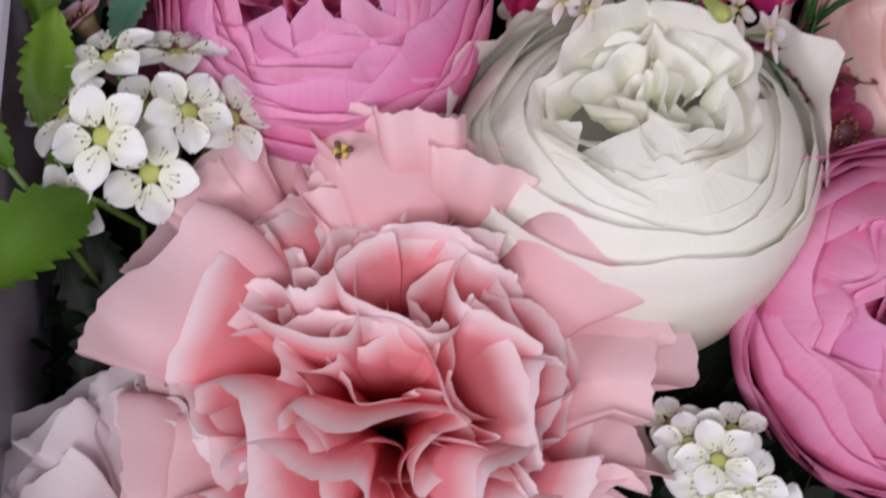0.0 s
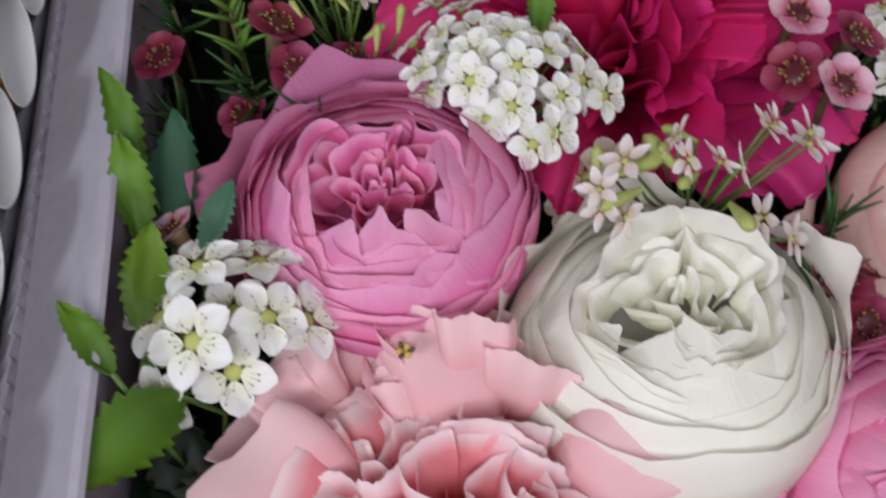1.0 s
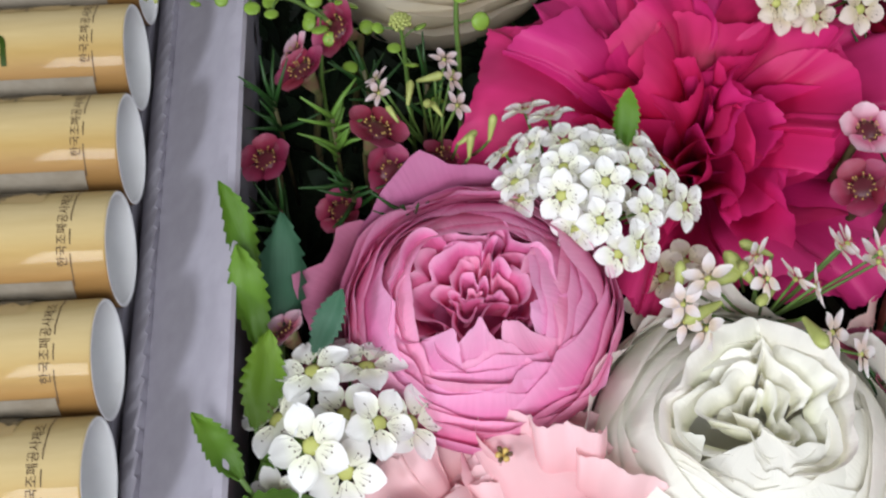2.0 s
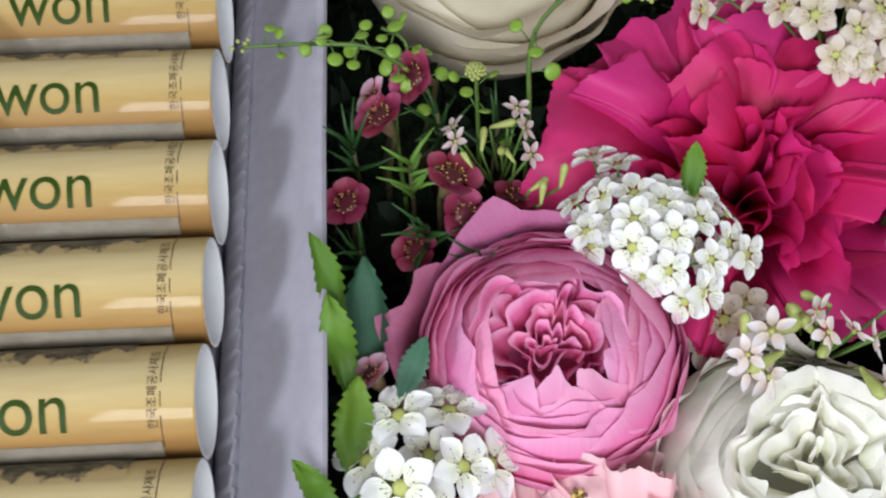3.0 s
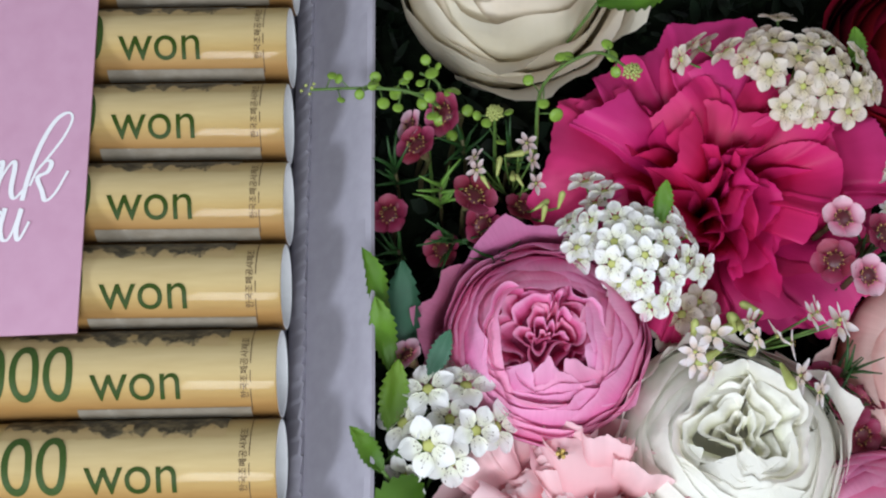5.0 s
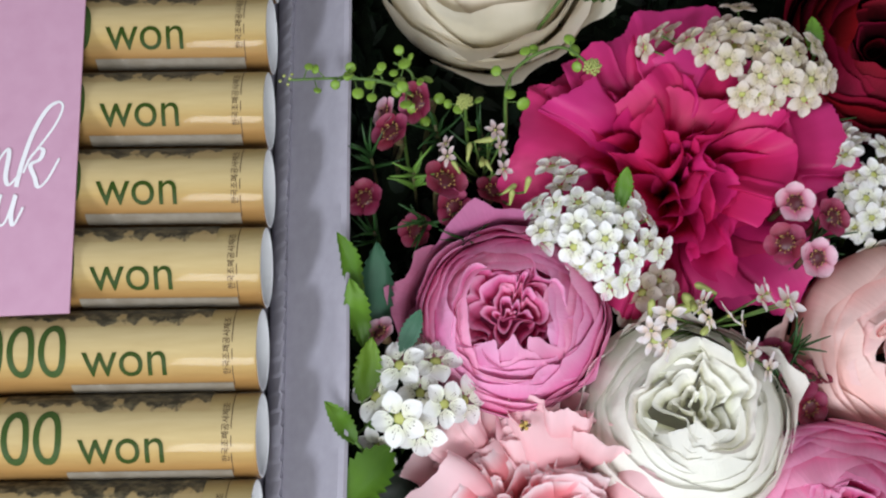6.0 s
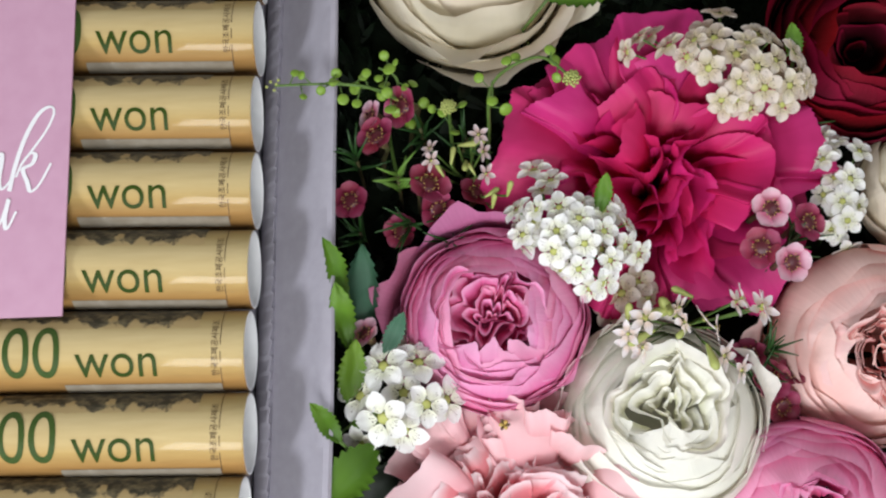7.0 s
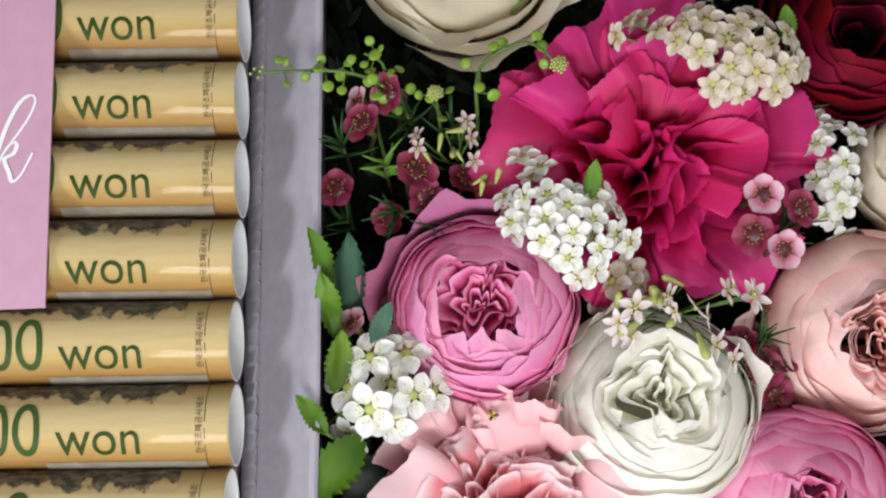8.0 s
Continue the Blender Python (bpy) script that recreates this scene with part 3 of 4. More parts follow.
def roll_tube():
    """A hollow paper tube along x with a wound inner layer; the end at x = 0 is open."""
    verts, uvs, faces, seg = [], [], [], 56
    rows = [(-ROLL_L, ROLL_R), (-0.03, ROLL_R), (-0.0004, ROLL_R), (0.0, ROLL_R - 0.00015), (0.0, ROLL_R - 0.0007), (-0.0005, ROLL_R - 0.0008), (-ROLL_L, ROLL_R - 0.0008)]
    for x, r in rows:
        for s in range(seg + 1):
            phi = -math.pi + 2 * math.pi * s / seg
            rr = r + 0.00012 * math.sin(phi * 2 + 1)
            verts.append((x, -rr * math.sin(phi), rr * math.cos(phi)))
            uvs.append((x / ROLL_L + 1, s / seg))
    w = seg + 1
    slots = []
    for k in range(len(rows) - 1):
        for s in range(seg):
            a = k * w + s
            faces.append((a, a + 1, a + w + 1, a + w))
            slots.append(0 if k < 3 else 1)
    me = mesh_of("tube", verts, faces, uvs)
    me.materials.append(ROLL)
    me.materials.append(PAPER_WHITE)
    me.polygons.foreach_set("material_index", slots)
    return me


def patch(name, x0, x1, p0, p1, lift, ragged=0.0, seed=0.0):
    """A printed field on the roll between two places along it and two angles."""
    r = ROLL_R + lift

    def f(u, v):
        x = x0 + (x1 - x0) * (u + 1) / 2
        phi = p0 + (p1 - p0) * v
        if v > 0.9:
            phi += ragged * (wobble(x * 420, seed, 0) + 0.6 * wobble(x * 1300, seed, 2)) + ragged * 0.4
        return Vector((x, -r * math.sin(phi), r * math.cos(phi)))
    return sheet(name, f, 70 if ragged else 8, 6)


def print_material(name, light, dark, scale, rough=0.45, fade=None):
    """Printed field: grains at two scales; with fade the lower rim dissolves into the paper's colour."""
    m, nt, b = material(name, rough)
    fine = noise_of(nt, mapped(nt, "Object", (1, 1.4, 1.4)), scale, 6)
    tone = ramp(nt, fine, ((0.40, dark), (0.66, light), (0.78, tuple(min(1.0, c * 2.2) for c in light))))
    if fade:
        uv = nt.nodes.new("ShaderNodeUVMap")
        split = nt.nodes.new("ShaderNodeSeparateXYZ")
        nt.links.new(uv.outputs[0], split.inputs[0])
        cloud = noise_of(nt, mapped(nt, "Object", (1, 0.8, 0.8)), 170, 5)
        edge = mixer(nt, "ADD", 1.0, cloud, mixer(nt, "MULTIPLY", 1.0, split.outputs[1], (0.42, 0.42, 0.42)))
        tone = mixer(nt, "MIX", ramp(nt, edge, ((0.80, (0, 0, 0)), (0.86, (1, 1, 1)))), tone, fade)
    nt.links.new(tone, b.inputs["Base Color"])
    b.inputs["Specular IOR Level"].default_value = 0.25
    return m


PICTURE = print_material("grey_printed_picture", (0.20, 0.17, 0.10), (0.045, 0.042, 0.03), 380, fade=(0.46, 0.35, 0.17))
BAND = print_material("silver_band", (0.28, 0.245, 0.19), (0.22, 0.185, 0.135), 200)

ROLL_Y = (0.2457, 0.2240, 0.2021, 0.1800, 0.1581, 0.1365, 0.1149, 0.0936, 0.0725, 0.0514, 0.0304)
first_roll = thing("banknote_roll", pose(ROLL_END, ROLL_Y[0], 0.0490), "yellow-brown banknote rolled into a hollow tube with green writing", "banknote roll", "banknote rolls in the box")
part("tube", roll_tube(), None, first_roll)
part("writing", bent("writing", "won", 0.011, -0.0425, radians(42), 0.0205, stretch=1.1), INK_GREEN, first_roll, "green printed word")
part("number", bent("number", "50000", 0.011, -0.0835, radians(42), 0.0372, stretch=1.24), INK_DIGIT, first_roll, "grey-green printed number")
part("maker_mark", bent("maker_mark", "한국조폐공사제조", 0.002, -0.0066, radians(42), 0.0148, True), INK_BROWN, first_roll, "small brown printed characters")
part("printed_picture", patch("printed_picture", -0.062, -0.0115, radians(-75), radians(-28), 0.0002, 0.07, 3), PICTURE, first_roll, "grey printed picture")
part("silver_band", patch("silver_band", -0.046, -0.0062, radians(56), radians(78), 0.0002), BAND, first_roll, "pale silver band")
part("margin_line", patch("margin_line", -0.0060, -0.0058, radians(-80), radians(62), 0.0003), INK_BROWN, first_roll)
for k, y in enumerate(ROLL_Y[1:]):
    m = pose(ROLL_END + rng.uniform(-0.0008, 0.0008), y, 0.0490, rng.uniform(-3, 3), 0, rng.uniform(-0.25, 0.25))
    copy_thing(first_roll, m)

# ---- the gift card ----
card = thing("gift_card", pose(-0.1312, 0.1224, 0.0604, 0, 0, 1.6), "pink gift card with white handwriting lying on the banknote rolls", "card")


def card_sheet(x0, x1, y1, thick, hx, hy, hr):
    """A card with a punched round hole."""
    bm = bmesh.new()
    seg = 32
    ring = [(hx + hr * math.cos(2 * math.pi * k / seg), hy + hr * math.sin(2 * math.pi * k / seg)) for k in range(seg)]
    edge = []
    for cx, cy in ring:
        dx, dy = cx - hx, cy - hy
        k = min((x1 - hx if dx > 0 else x0 - hx) / dx if abs(dx) > 1e-9 else 1e9, (y1 - hy if dy > 0 else -hy) / dy if abs(dy) > 1e-9 else 1e9)
        edge.append((hx + dx * k, hy + dy * k))
    for cx, cy in ((x0, 0), (x1, 0), (x1, y1), (x0, y1)):
        near = min(range(seg), key=lambda q: (edge[q][0] - cx) ** 2 + (edge[q][1] - cy) ** 2)
        edge[near] = (cx, cy)
    low = [[bm.verts.new((px, py, 0)) for px, py in loop] for loop in (ring, edge)]
    high = [[bm.verts.new((px, py, thick)) for px, py in loop] for loop in (ring, edge)]
    for k in range(seg):
        n = (k + 1) % seg
        bm.faces.new((high[0][k], high[1][k], high[1][n], high[0][n]))
        bm.faces.new((low[0][k], low[0][n], low[1][n], low[1][k]))
        bm.faces.new((low[1][k], low[1][n], high[1][n], high[1][k]))
        bm.faces.new((low[0][n], low[0][k], high[0][k], high[0][n]))
    me = bpy.data.meshes.new("sheet")
    bm.to_mesh(me)
    bm.free()
    return me


part("sheet", card_sheet(-0.056, 0.0, 0.100, 0.0007, -0.028, 0.0880, 0.0030), CARD_PINK, card)


def stroke(points, width, smooth=5):
    """A pen stroke of white ink: a ribbon on the card that swells on the way down."""
    pts = [Vector((a, b, 0)) for a, b in points]
    line = []
    for k in range(len(pts) - 1):
        p0, p1, p2, p3 = pts[max(k - 1, 0)], pts[k], pts[k + 1], pts[min(k + 2, len(pts) - 1)]
        for q in range(smooth):
            t = q / smooth
            line.append(0.5 * ((2 * p1) + (p2 - p0) * t + (2 * p0 - 5 * p1 + 4 * p2 - p3) * t * t + (3 * p1 - p0 - 3 * p2 + p3) * t ** 3))
    line.append(pts[-1])
    verts, faces = [], []
    for k, p in enumerate(line):
        way = (line[min(k + 1, len(line) - 1)] - line[max(k - 1, 0)]).normalized()
        side = Vector((-way.y, way.x, 0))
        w = width * (0.75 + 0.65 * max(0.0, -way.y))
        rise = Vector((0, 0, 0.000004 * k))
        verts += [p - side * w + rise, p + side * w + rise]
    for k in range(len(line) - 1):
        faces.append((2 * k, 2 * k + 2, 2 * k + 3, 2 * k + 1))
    return mesh_of("handwriting", verts, faces, None, False)


PEN = 0.000127
LETTERS = {
    "k_stem": ((100, 290), (120, 265), (150, 225), (164, 192), (155, 180), (132, 194), (108, 236), (90, 290), (80, 338)),
    "k_arm": ((92, 312), (104, 285), (120, 268), (130, 272), (124, 288), (106, 298), (116, 322), (124, 340), (142, 326), (163, 288)),
    "n": ((10, 335), (20, 300), (32, 268), (38, 272), (30, 312), (28, 332), (38, 296), (56, 268), (62, 276), (58, 318), (66, 334), (84, 316)),
    "a": ((-8, 276), (-24, 268), (-38, 296), (-36, 326), (-22, 330), (-8, 298), (-4, 272), (-10, 314), (0, 334), (12, 318)),
    "u": ((50, 350), (44, 384), (50, 406), (64, 400), (80, 352), (74, 388), (80, 408), (97, 376)),
    "o": ((28, 352), (12, 362), (6, 390), (16, 408), (32, 396), (36, 366), (26, 352), (46, 360)),
}
for k, way in enumerate(LETTERS.values()):
    part("handwriting", stroke([((a - 183) * PEN - 0.0019, (560 - b) * PEN * 1.14 + 0.0010) for a, b in way], 0.00042), INK_WHITE, card, "white handwriting", pose(0, 0, 0.0008 + 0.00004 * k))

# ---- small blossoms ----


def blade(length, width, cup, point, seed=0.0, notch=0.0):
    """A small petal or leaf along x."""
    def f(u, v):
        half = width * math.sin(math.pi * min(1, v ** point * 0.96 + 0.02)) ** 0.7
        x = length * v * (1 - notch * v * v * max(0, 1 - abs(u) * 2))
        z = cup * length * (v * v - 0.25 * math.sin(v * 3)) + 0.25 * half * u * u + 0.08 * length * wobble(u * 1.5, v * 2, seed)
        return Vector((x, half * u, z))
    return f


def stamens(name, count, r, tall, dot, seed, stalks=True, spread=0.2):
    verts, faces = [], []
    r0 = random.Random(seed)
    for k in range(count):
        a = 2 * math.pi * k / count + r0.uniform(-0.15, 0.15)
        rr = r * r0.uniform(1 - 1.2 * spread, 1 + spread)
        c = Vector((rr * math.cos(a), rr * math.sin(a), tall * r0.uniform(0.8, 1.2)))
        n = len(verts)
        for d in ((dot, 0, 0), (0, dot, 0), (-dot, 0, 0), (0, -dot, 0), (0, 0, dot), (0, 0, -dot)):
            verts.append(c + Vector(d))
        for tri in ((0, 1, 4), (1, 2, 4), (2, 3, 4), (3, 0, 4), (1, 0, 5), (2, 1, 5), (3, 2, 5), (0, 3, 5)):
            faces.append(tuple(n + i for i in tri))
        if not stalks:
            continue
        base = Vector((c.x * 0.4, c.y * 0.4, 0))
        n = len(verts)
        t = Vector((-math.sin(a), math.cos(a), 0)) * dot * 0.14
        verts += [base - t, base + t, c + t, c - t]
        faces.append((n, n + 1, n + 2, n + 3))
    return mesh_of(name, verts, faces)


SMALL_PETALS = {
    "spirea": [sheet("petal", blade(0.0039, 0.0018, -0.04, 0.95, s, 0.06), 8, 6) for s in (1.0, 2.5, 4.0)],
    "star": [sheet("petal", blade(0.0044, 0.0013, 0.1, 0.8, s), 4, 6) for s in (1.0, 2.5)],
    "wax": [sheet("petal", blade(0.0036, 0.0025, 0.20, 1.1, s), 8, 6) for s in (1.0, 2.5)],
}
HEARTS = {"spirea": ball("heart", 0.0011, 0.35, 10), "star": ball("heart", 0.0007, 0.8), "wax": ball("heart", 0.0023, 0.35, 12)}
RINGS = {"spirea": stamens("stamen_crown", 18, 0.0022, 0.0011, 0.00013, 1, True, 0.45), "star": stamens("stamen_crown", 5, 0.0007, 0.0012, 0.00016, 2), "wax": stamens("stamen_crown", 14, 0.0019, 0.0011, 0.00020, 3)}


def blossom(parent, kind, at, mat, heart, dots, size, r0, inner=0.0009):
    centre = part("blossom", HEARTS[kind], None, parent, "", at @ Matrix.Scale(size, 4))
    if not HEARTS[kind].materials:
        HEARTS[kind].materials.append(heart)
    turn = r0.uniform(0, 6.28)
    for k in range(5):
        me = SMALL_PETALS[kind][(k + r0.randrange(3)) % len(SMALL_PETALS[kind])]
        copy = PETAL_SETS.setdefault((me.name, mat.name), None)
        if copy is None:
            copy = me.copy()
            copy.materials.clear()
            copy.materials.append(mat)
            PETAL_SETS[(me.name, mat.name)] = copy
        ang = turn + k * 2 * math.pi / 5 + r0.uniform(-0.09, 0.09)
        reach = 0.0015 if kind == "wax" else inner
        m = Matrix.Rotation(ang, 4, "Z") @ Matrix.Translation((reach, 0, 0.0003)) @ Matrix.Rotation(r0.uniform(-0.16, 0.10), 4, "Y")
        part("petal", copy, None, centre, "", m)
    part("stamen_crown", RINGS[kind], dots, centre)
    return centre


PETAL_SETS = {}


def sprig(name, spots, foot, kind, mat, heart, dots, size, label, category, seed, group="", stem_mat=None, away=None, lean=30, dense=True):
    """A stem that forks to blossoms at the given places (x, y, z); they face up and away from the sprig's middle."""
    r0 = random.Random(seed)
    ob = thing(name, pose(*foot), label, category, group)
    foot = Vector(foot)
    mid = sum((Vector(s) for s in spots), Vector()) / len(spots)
    fork = foot.lerp(mid, 0.6) - Vector((0, 0, 0.006))
    part("stem", tube("stem", [(0, 0, 0), (fork - foot) * 0.5 + Vector((0.001, 0, 0)), fork - foot], 0.0008, 6), stem_mat or STEM, ob)
    low = [(x + r0.uniform(-0.0045, 0.0045), y + r0.uniform(-0.0045, 0.0045), z - r0.uniform(0.0012, 0.004)) for x, y, z in spots] if dense and (kind == "spirea" or size > 0.7) else []
    if dense and kind == "spirea" and len(spots) > 5:
        low = low[::2] + [(x + r0.uniform(-0.006, 0.006), y + r0.uniform(-0.006, 0.006), z - r0.uniform(0.003, 0.0055)) for x, y, z in spots[::2]]
    for s in [*spots, *low]:
        s = Vector(s)
        s.x = max(s.x, -0.0585)
        out = (s - mid)
        deg = min(55, out.length * 1000 * 3.2) if away is None else away
        m = aimed(*(s - foot), deg + r0.uniform(-lean, lean) * 0.5, math.degrees(math.atan2(out.y, out.x)) + r0.uniform(-25, 25), 0)
        blossom(ob, kind, m, mat, heart, dots, size * r0.uniform(0.88, 1.1), r0)
        mid_stalk = (fork - foot).lerp(s - foot, 0.5) + Vector((0, 0, -0.0015))
        part("stalk", tube("stalk", [fork - foot, mid_stalk, s - foot - Vector((0, 0, 0.0003))], 0.0003, 5), stem_mat or STEM, ob)
    return ob


def leaf_sheet(length, width, curl, seed, teeth=9, depth=0.26):
    def f(u, v):
        saw = (v * teeth + 0.15 * wobble(v * 9, seed, 0)) % 1
        half = width * math.sin(math.pi * min(1.0, v * 0.93 + 0.06)) ** 0.8 * (1 - depth * saw * abs(u) ** 4)
        z = curl * length * v * v + 0.28 * abs(half * u) + 0.1 * length * wobble(u, v * 2, seed)
        return Vector((length * v, half * u, z))
    return sheet("blade", f, 10, 45)


def leaf(base, tip, width, mat, label, seed, curl=0.0, roll=0.0, category="leaf"):
    """A toothed leaf from its foot to its tip, with a thin stalk down into the foam."""
    base, tip = Vector(base), Vector(tip)
    way = tip - base
    turn = way.to_track_quat("X", "Z").to_matrix().to_4x4()
    ob = thing("leaf", Matrix.Translation(base), label, category, "leaves among the flowers")
    part("blade", leaf_sheet(way.length, width, curl, seed), mat, ob, "", turn @ Matrix.Rotation(radians(roll), 4, "X"))
    mid = -way.normalized() * 0.006 + Vector((0, 0, -0.004))
    inward = Vector((max(base.x, -0.058) - base.x, 0, 0.010 - base.z))
    part("stalk", tube("stalk", [(0, 0, 0), mid + inward * 0.3, inward], 0.0005, 5), STEM, ob)
    return ob


# ---- sprays of small blossoms ----
SPOTS_B = [(-0.0155, 0.1515, 0.0510), (-0.0106, 0.1506, 0.0540), (-0.0143, 0.1444, 0.0520), (-0.0047, 0.1512, 0.0540), (0.0001, 0.1477, 0.0560), (0.0068, 0.1506, 0.0530), (-0.0058, 0.1443, 0.0560), (0.0013, 0.1409, 0.0560), (-0.0066, 0.1391, 0.0550), (0.0066, 0.1444, 0.0550), (0.0130, 0.1472, 0.0510), (0.0083, 0.1373, 0.0520), (-0.0001, 0.1349, 0.0530), (0.0068, 0.1319, 0.0490), (-0.0064, 0.1598, 0.0500), (0.0032, 0.1307, 0.0480), (0.0125, 0.1415, 0.0505)]
SPOTS_C = [(0.0452, 0.1930, 0.0600), (0.0532, 0.1893, 0.0570), (0.0377, 0.1964, 0.0560), (0.0357, 0.1877, 0.0560), (0.0435, 0.1837, 0.0560), (0.0500, 0.1820, 0.0560), (0.0573, 0.1833, 0.0540), (0.0582, 0.1920, 0.0560), (0.0432, 0.1800, 0.0530), (0.0524, 0.1953, 0.0560), (0.0324, 0.1958, 0.0560), (0.0260, 0.1951, 0.0540), (0.0609, 0.1877, 0.0530), (0.0480, 0.1871, 0.0580), (0.0191, 0.1994, 0.0500), (0.0400, 0.2040, 0.0540)]
SPOTS_D = [(0.0686, 0.1668, 0.0440), (0.0756, 0.1612, 0.0440), (0.0735, 0.1722, 0.0420), (0.0743, 0.1560, 0.0400), (0.0756, 0.1508, 0.0390), (0.0796, 0.1697, 0.0420), (0.0718, 0.1492, 0.0360), (0.0700, 0.1585, 0.0380)]
SPOTS_E = [(0.0243, 0.0559, 0.0300), (0.0304, 0.0571, 0.0300), (0.0314, 0.0499, 0.0290), (0.0259, 0.0495, 0.0290), (0.0271, 0.0526, 0.0320), (0.0350, 0.0450, 0.0270)]
SPOTS_G = [(0.0177, 0.1347, 0.0360), (0.0133, 0.1317, 0.0360), (0.0205, 0.1308, 0.0350)]
WHITE_SPRAY = "spray of small white five-petalled blossoms with yellow-green hearts"
CREAM_SPRAY = "spray of small creamy white blossoms, fading to beige"
SPRAYS = "sprays of small white blossoms"
SPOTS_A = [(-0.0510, 0.1105, 0.0495), (-0.0420, 0.1115, 0.0480), (-0.0570, 0.1030, 0.0475), (-0.0510, 0.0970, 0.0505), (-0.0400, 0.1005, 0.0500), (-0.0460, 0.1040, 0.0460), (-0.0565, 0.0910, 0.0440), (-0.0350, 0.1020, 0.0455), (-0.0450, 0.1160, 0.0440), (-0.0460, 0.0945, 0.0445)]
sprig("spirea_spray", SPOTS_A, (-0.047, 0.103, 0.013), "spirea", SPIREA, YELLOW, STAMEN, 1.42, WHITE_SPRAY, "flower spray", 21, SPRAYS, lean=18, dense=False)
sprig("spirea_spray", SPOTS_B, (-0.006, 0.148, 0.013), "spirea", SPIREA, YELLOW, STAMEN, 0.98, WHITE_SPRAY, "flower spray", 22, SPRAYS)
SPOTS_C = [(x, y, z + 0.003) for x, y, z in SPOTS_C]
sprig("spirea_spray", SPOTS_C, (0.052, 0.196, 0.013), "spirea", SPIREA_CREAM, YELLOW, GOLD, 1.0, CREAM_SPRAY, "flower spray", 23, SPRAYS)
sprig("spirea_spray", SPOTS_D, (0.075, 0.150, 0.013), "spirea", SPIREA, YELLOW, STAMEN, 0.95, WHITE_SPRAY, "flower spray", 24, SPRAYS)
sprig("spirea_spray", SPOTS_E, (0.030, 0.046, 0.013), "spirea", SPIREA, YELLOW, STAMEN, 1.1, WHITE_SPRAY, "flower spray", 25, SPRAYS)
sprig("spirea_spray", SPOTS_G, (0.016, 0.133, 0.013), "spirea", SPIREA_CREAM, YELLOW, GOLD, 1.1, CREAM_SPRAY, "flower spray", 27, SPRAYS)

STARS = [(0.0163, 0.1212, 0.0550), (0.0246, 0.1236, 0.0570), (0.0339, 0.1187, 0.0550), (0.0388, 0.1248, 0.0570), (0.0463, 0.1244, 0.0550), (0.0367, 0.1123, 0.0500), (0.0124, 0.1158, 0.0500)]
TINY = [(-0.0256, 0.1716, 0.0540), (-0.0246, 0.1669, 0.0540), (-0.0238, 0.1607, 0.0540), (-0.0385, 0.1679, 0.0540), (-0.0382, 0.1645, 0.0540)]
star_spray = sprig("star_flower_spray", STARS, (0.031, 0.128, 0.013), "star", STAR, YELLOW, GOLD, 0.82, "spray of pale pink star-shaped blossoms with green buds", "flower spray", 31, "sprays of star-shaped blossoms", away=40, lean=80)
tiny_spray = sprig("star_flower_spray", TINY, (-0.027, 0.166, 0.013), "star", STAR_FADED, YELLOW, GOLD, 0.62, "spray of tiny faded pink star-shaped blossoms", "flower spray", 32, "sprays of star-shaped blossoms", away=35, lean=60)


def bud_mesh(length, r):
    rings = [(0.0, 0.35), (0.2, 0.55), (0.55, 0.85), (0.8, 1.0), (0.93, 0.7), (1.0, 0.1)]
    verts, faces, seg = [], [], 7
    for v, k in rings:
        for q in range(seg):
            a = 2 * math.pi * q / seg
            verts.append((r * k * math.cos(a), r * k * math.sin(a), length * v))
    for k in range(len(rings) - 1):
        for q in range(seg):
            a, b = k * seg + q, k * seg + (q + 1) % seg
            faces.append((a, b, b + seg, a + seg))
    return mesh_of("bud", verts, faces)


BUD = bud_mesh(0.0065, 0.0011)
BUD_MAT = plain_material("bud_yellow_green", (0.38, 0.42, 0.12), 0.5, 500)


def buds(parent, spots, seed, size=1.0):
    r0 = random.Random(seed)
    foot = parent.matrix_basis.translation
    for s in spots:
        s = Vector(s)
        way = s - foot
        part("stalk", tube("stalk", [(way.x * 0.5, way.y * 0.5, way.z - 0.014), (way.x * 0.85, way.y * 0.85, way.z - 0.005), way], 0.0003, 5), STEM, parent)
        part("bud", BUD, BUD_MAT, parent, "", aimed(*(s - foot), r0.uniform(35, 85), r0.uniform(0, 360)) @ Matrix.Scale(size * r0.uniform(0.7, 1.15), 4))


buds(star_spray, [(0.0120, 0.1206, 0.0500), (0.0191, 0.1190, 0.0500), (0.0258, 0.1219, 0.0500), (0.0326, 0.1152, 0.0500), (0.0296, 0.1277, 0.0500), (0.0230, 0.1260, 0.0520), (0.0280, 0.1200, 0.0520), (0.0150, 0.1225, 0.0490)], 41, 1.25)
buds(tiny_spray, [(-0.0275, 0.1700, 0.0500), (-0.0290, 0.1660, 0.0490), (-0.0240, 0.1560, 0.0480), (-0.0220, 0.1530, 0.0480), (-0.0180, 0.1560, 0.0490), (-0.0330, 0.1650, 0.0490), (-0.0310, 0.1700, 0.0500), (-0.0350, 0.1620, 0.0480), (-0.0265, 0.1620, 0.0490)], 42, 0.8)

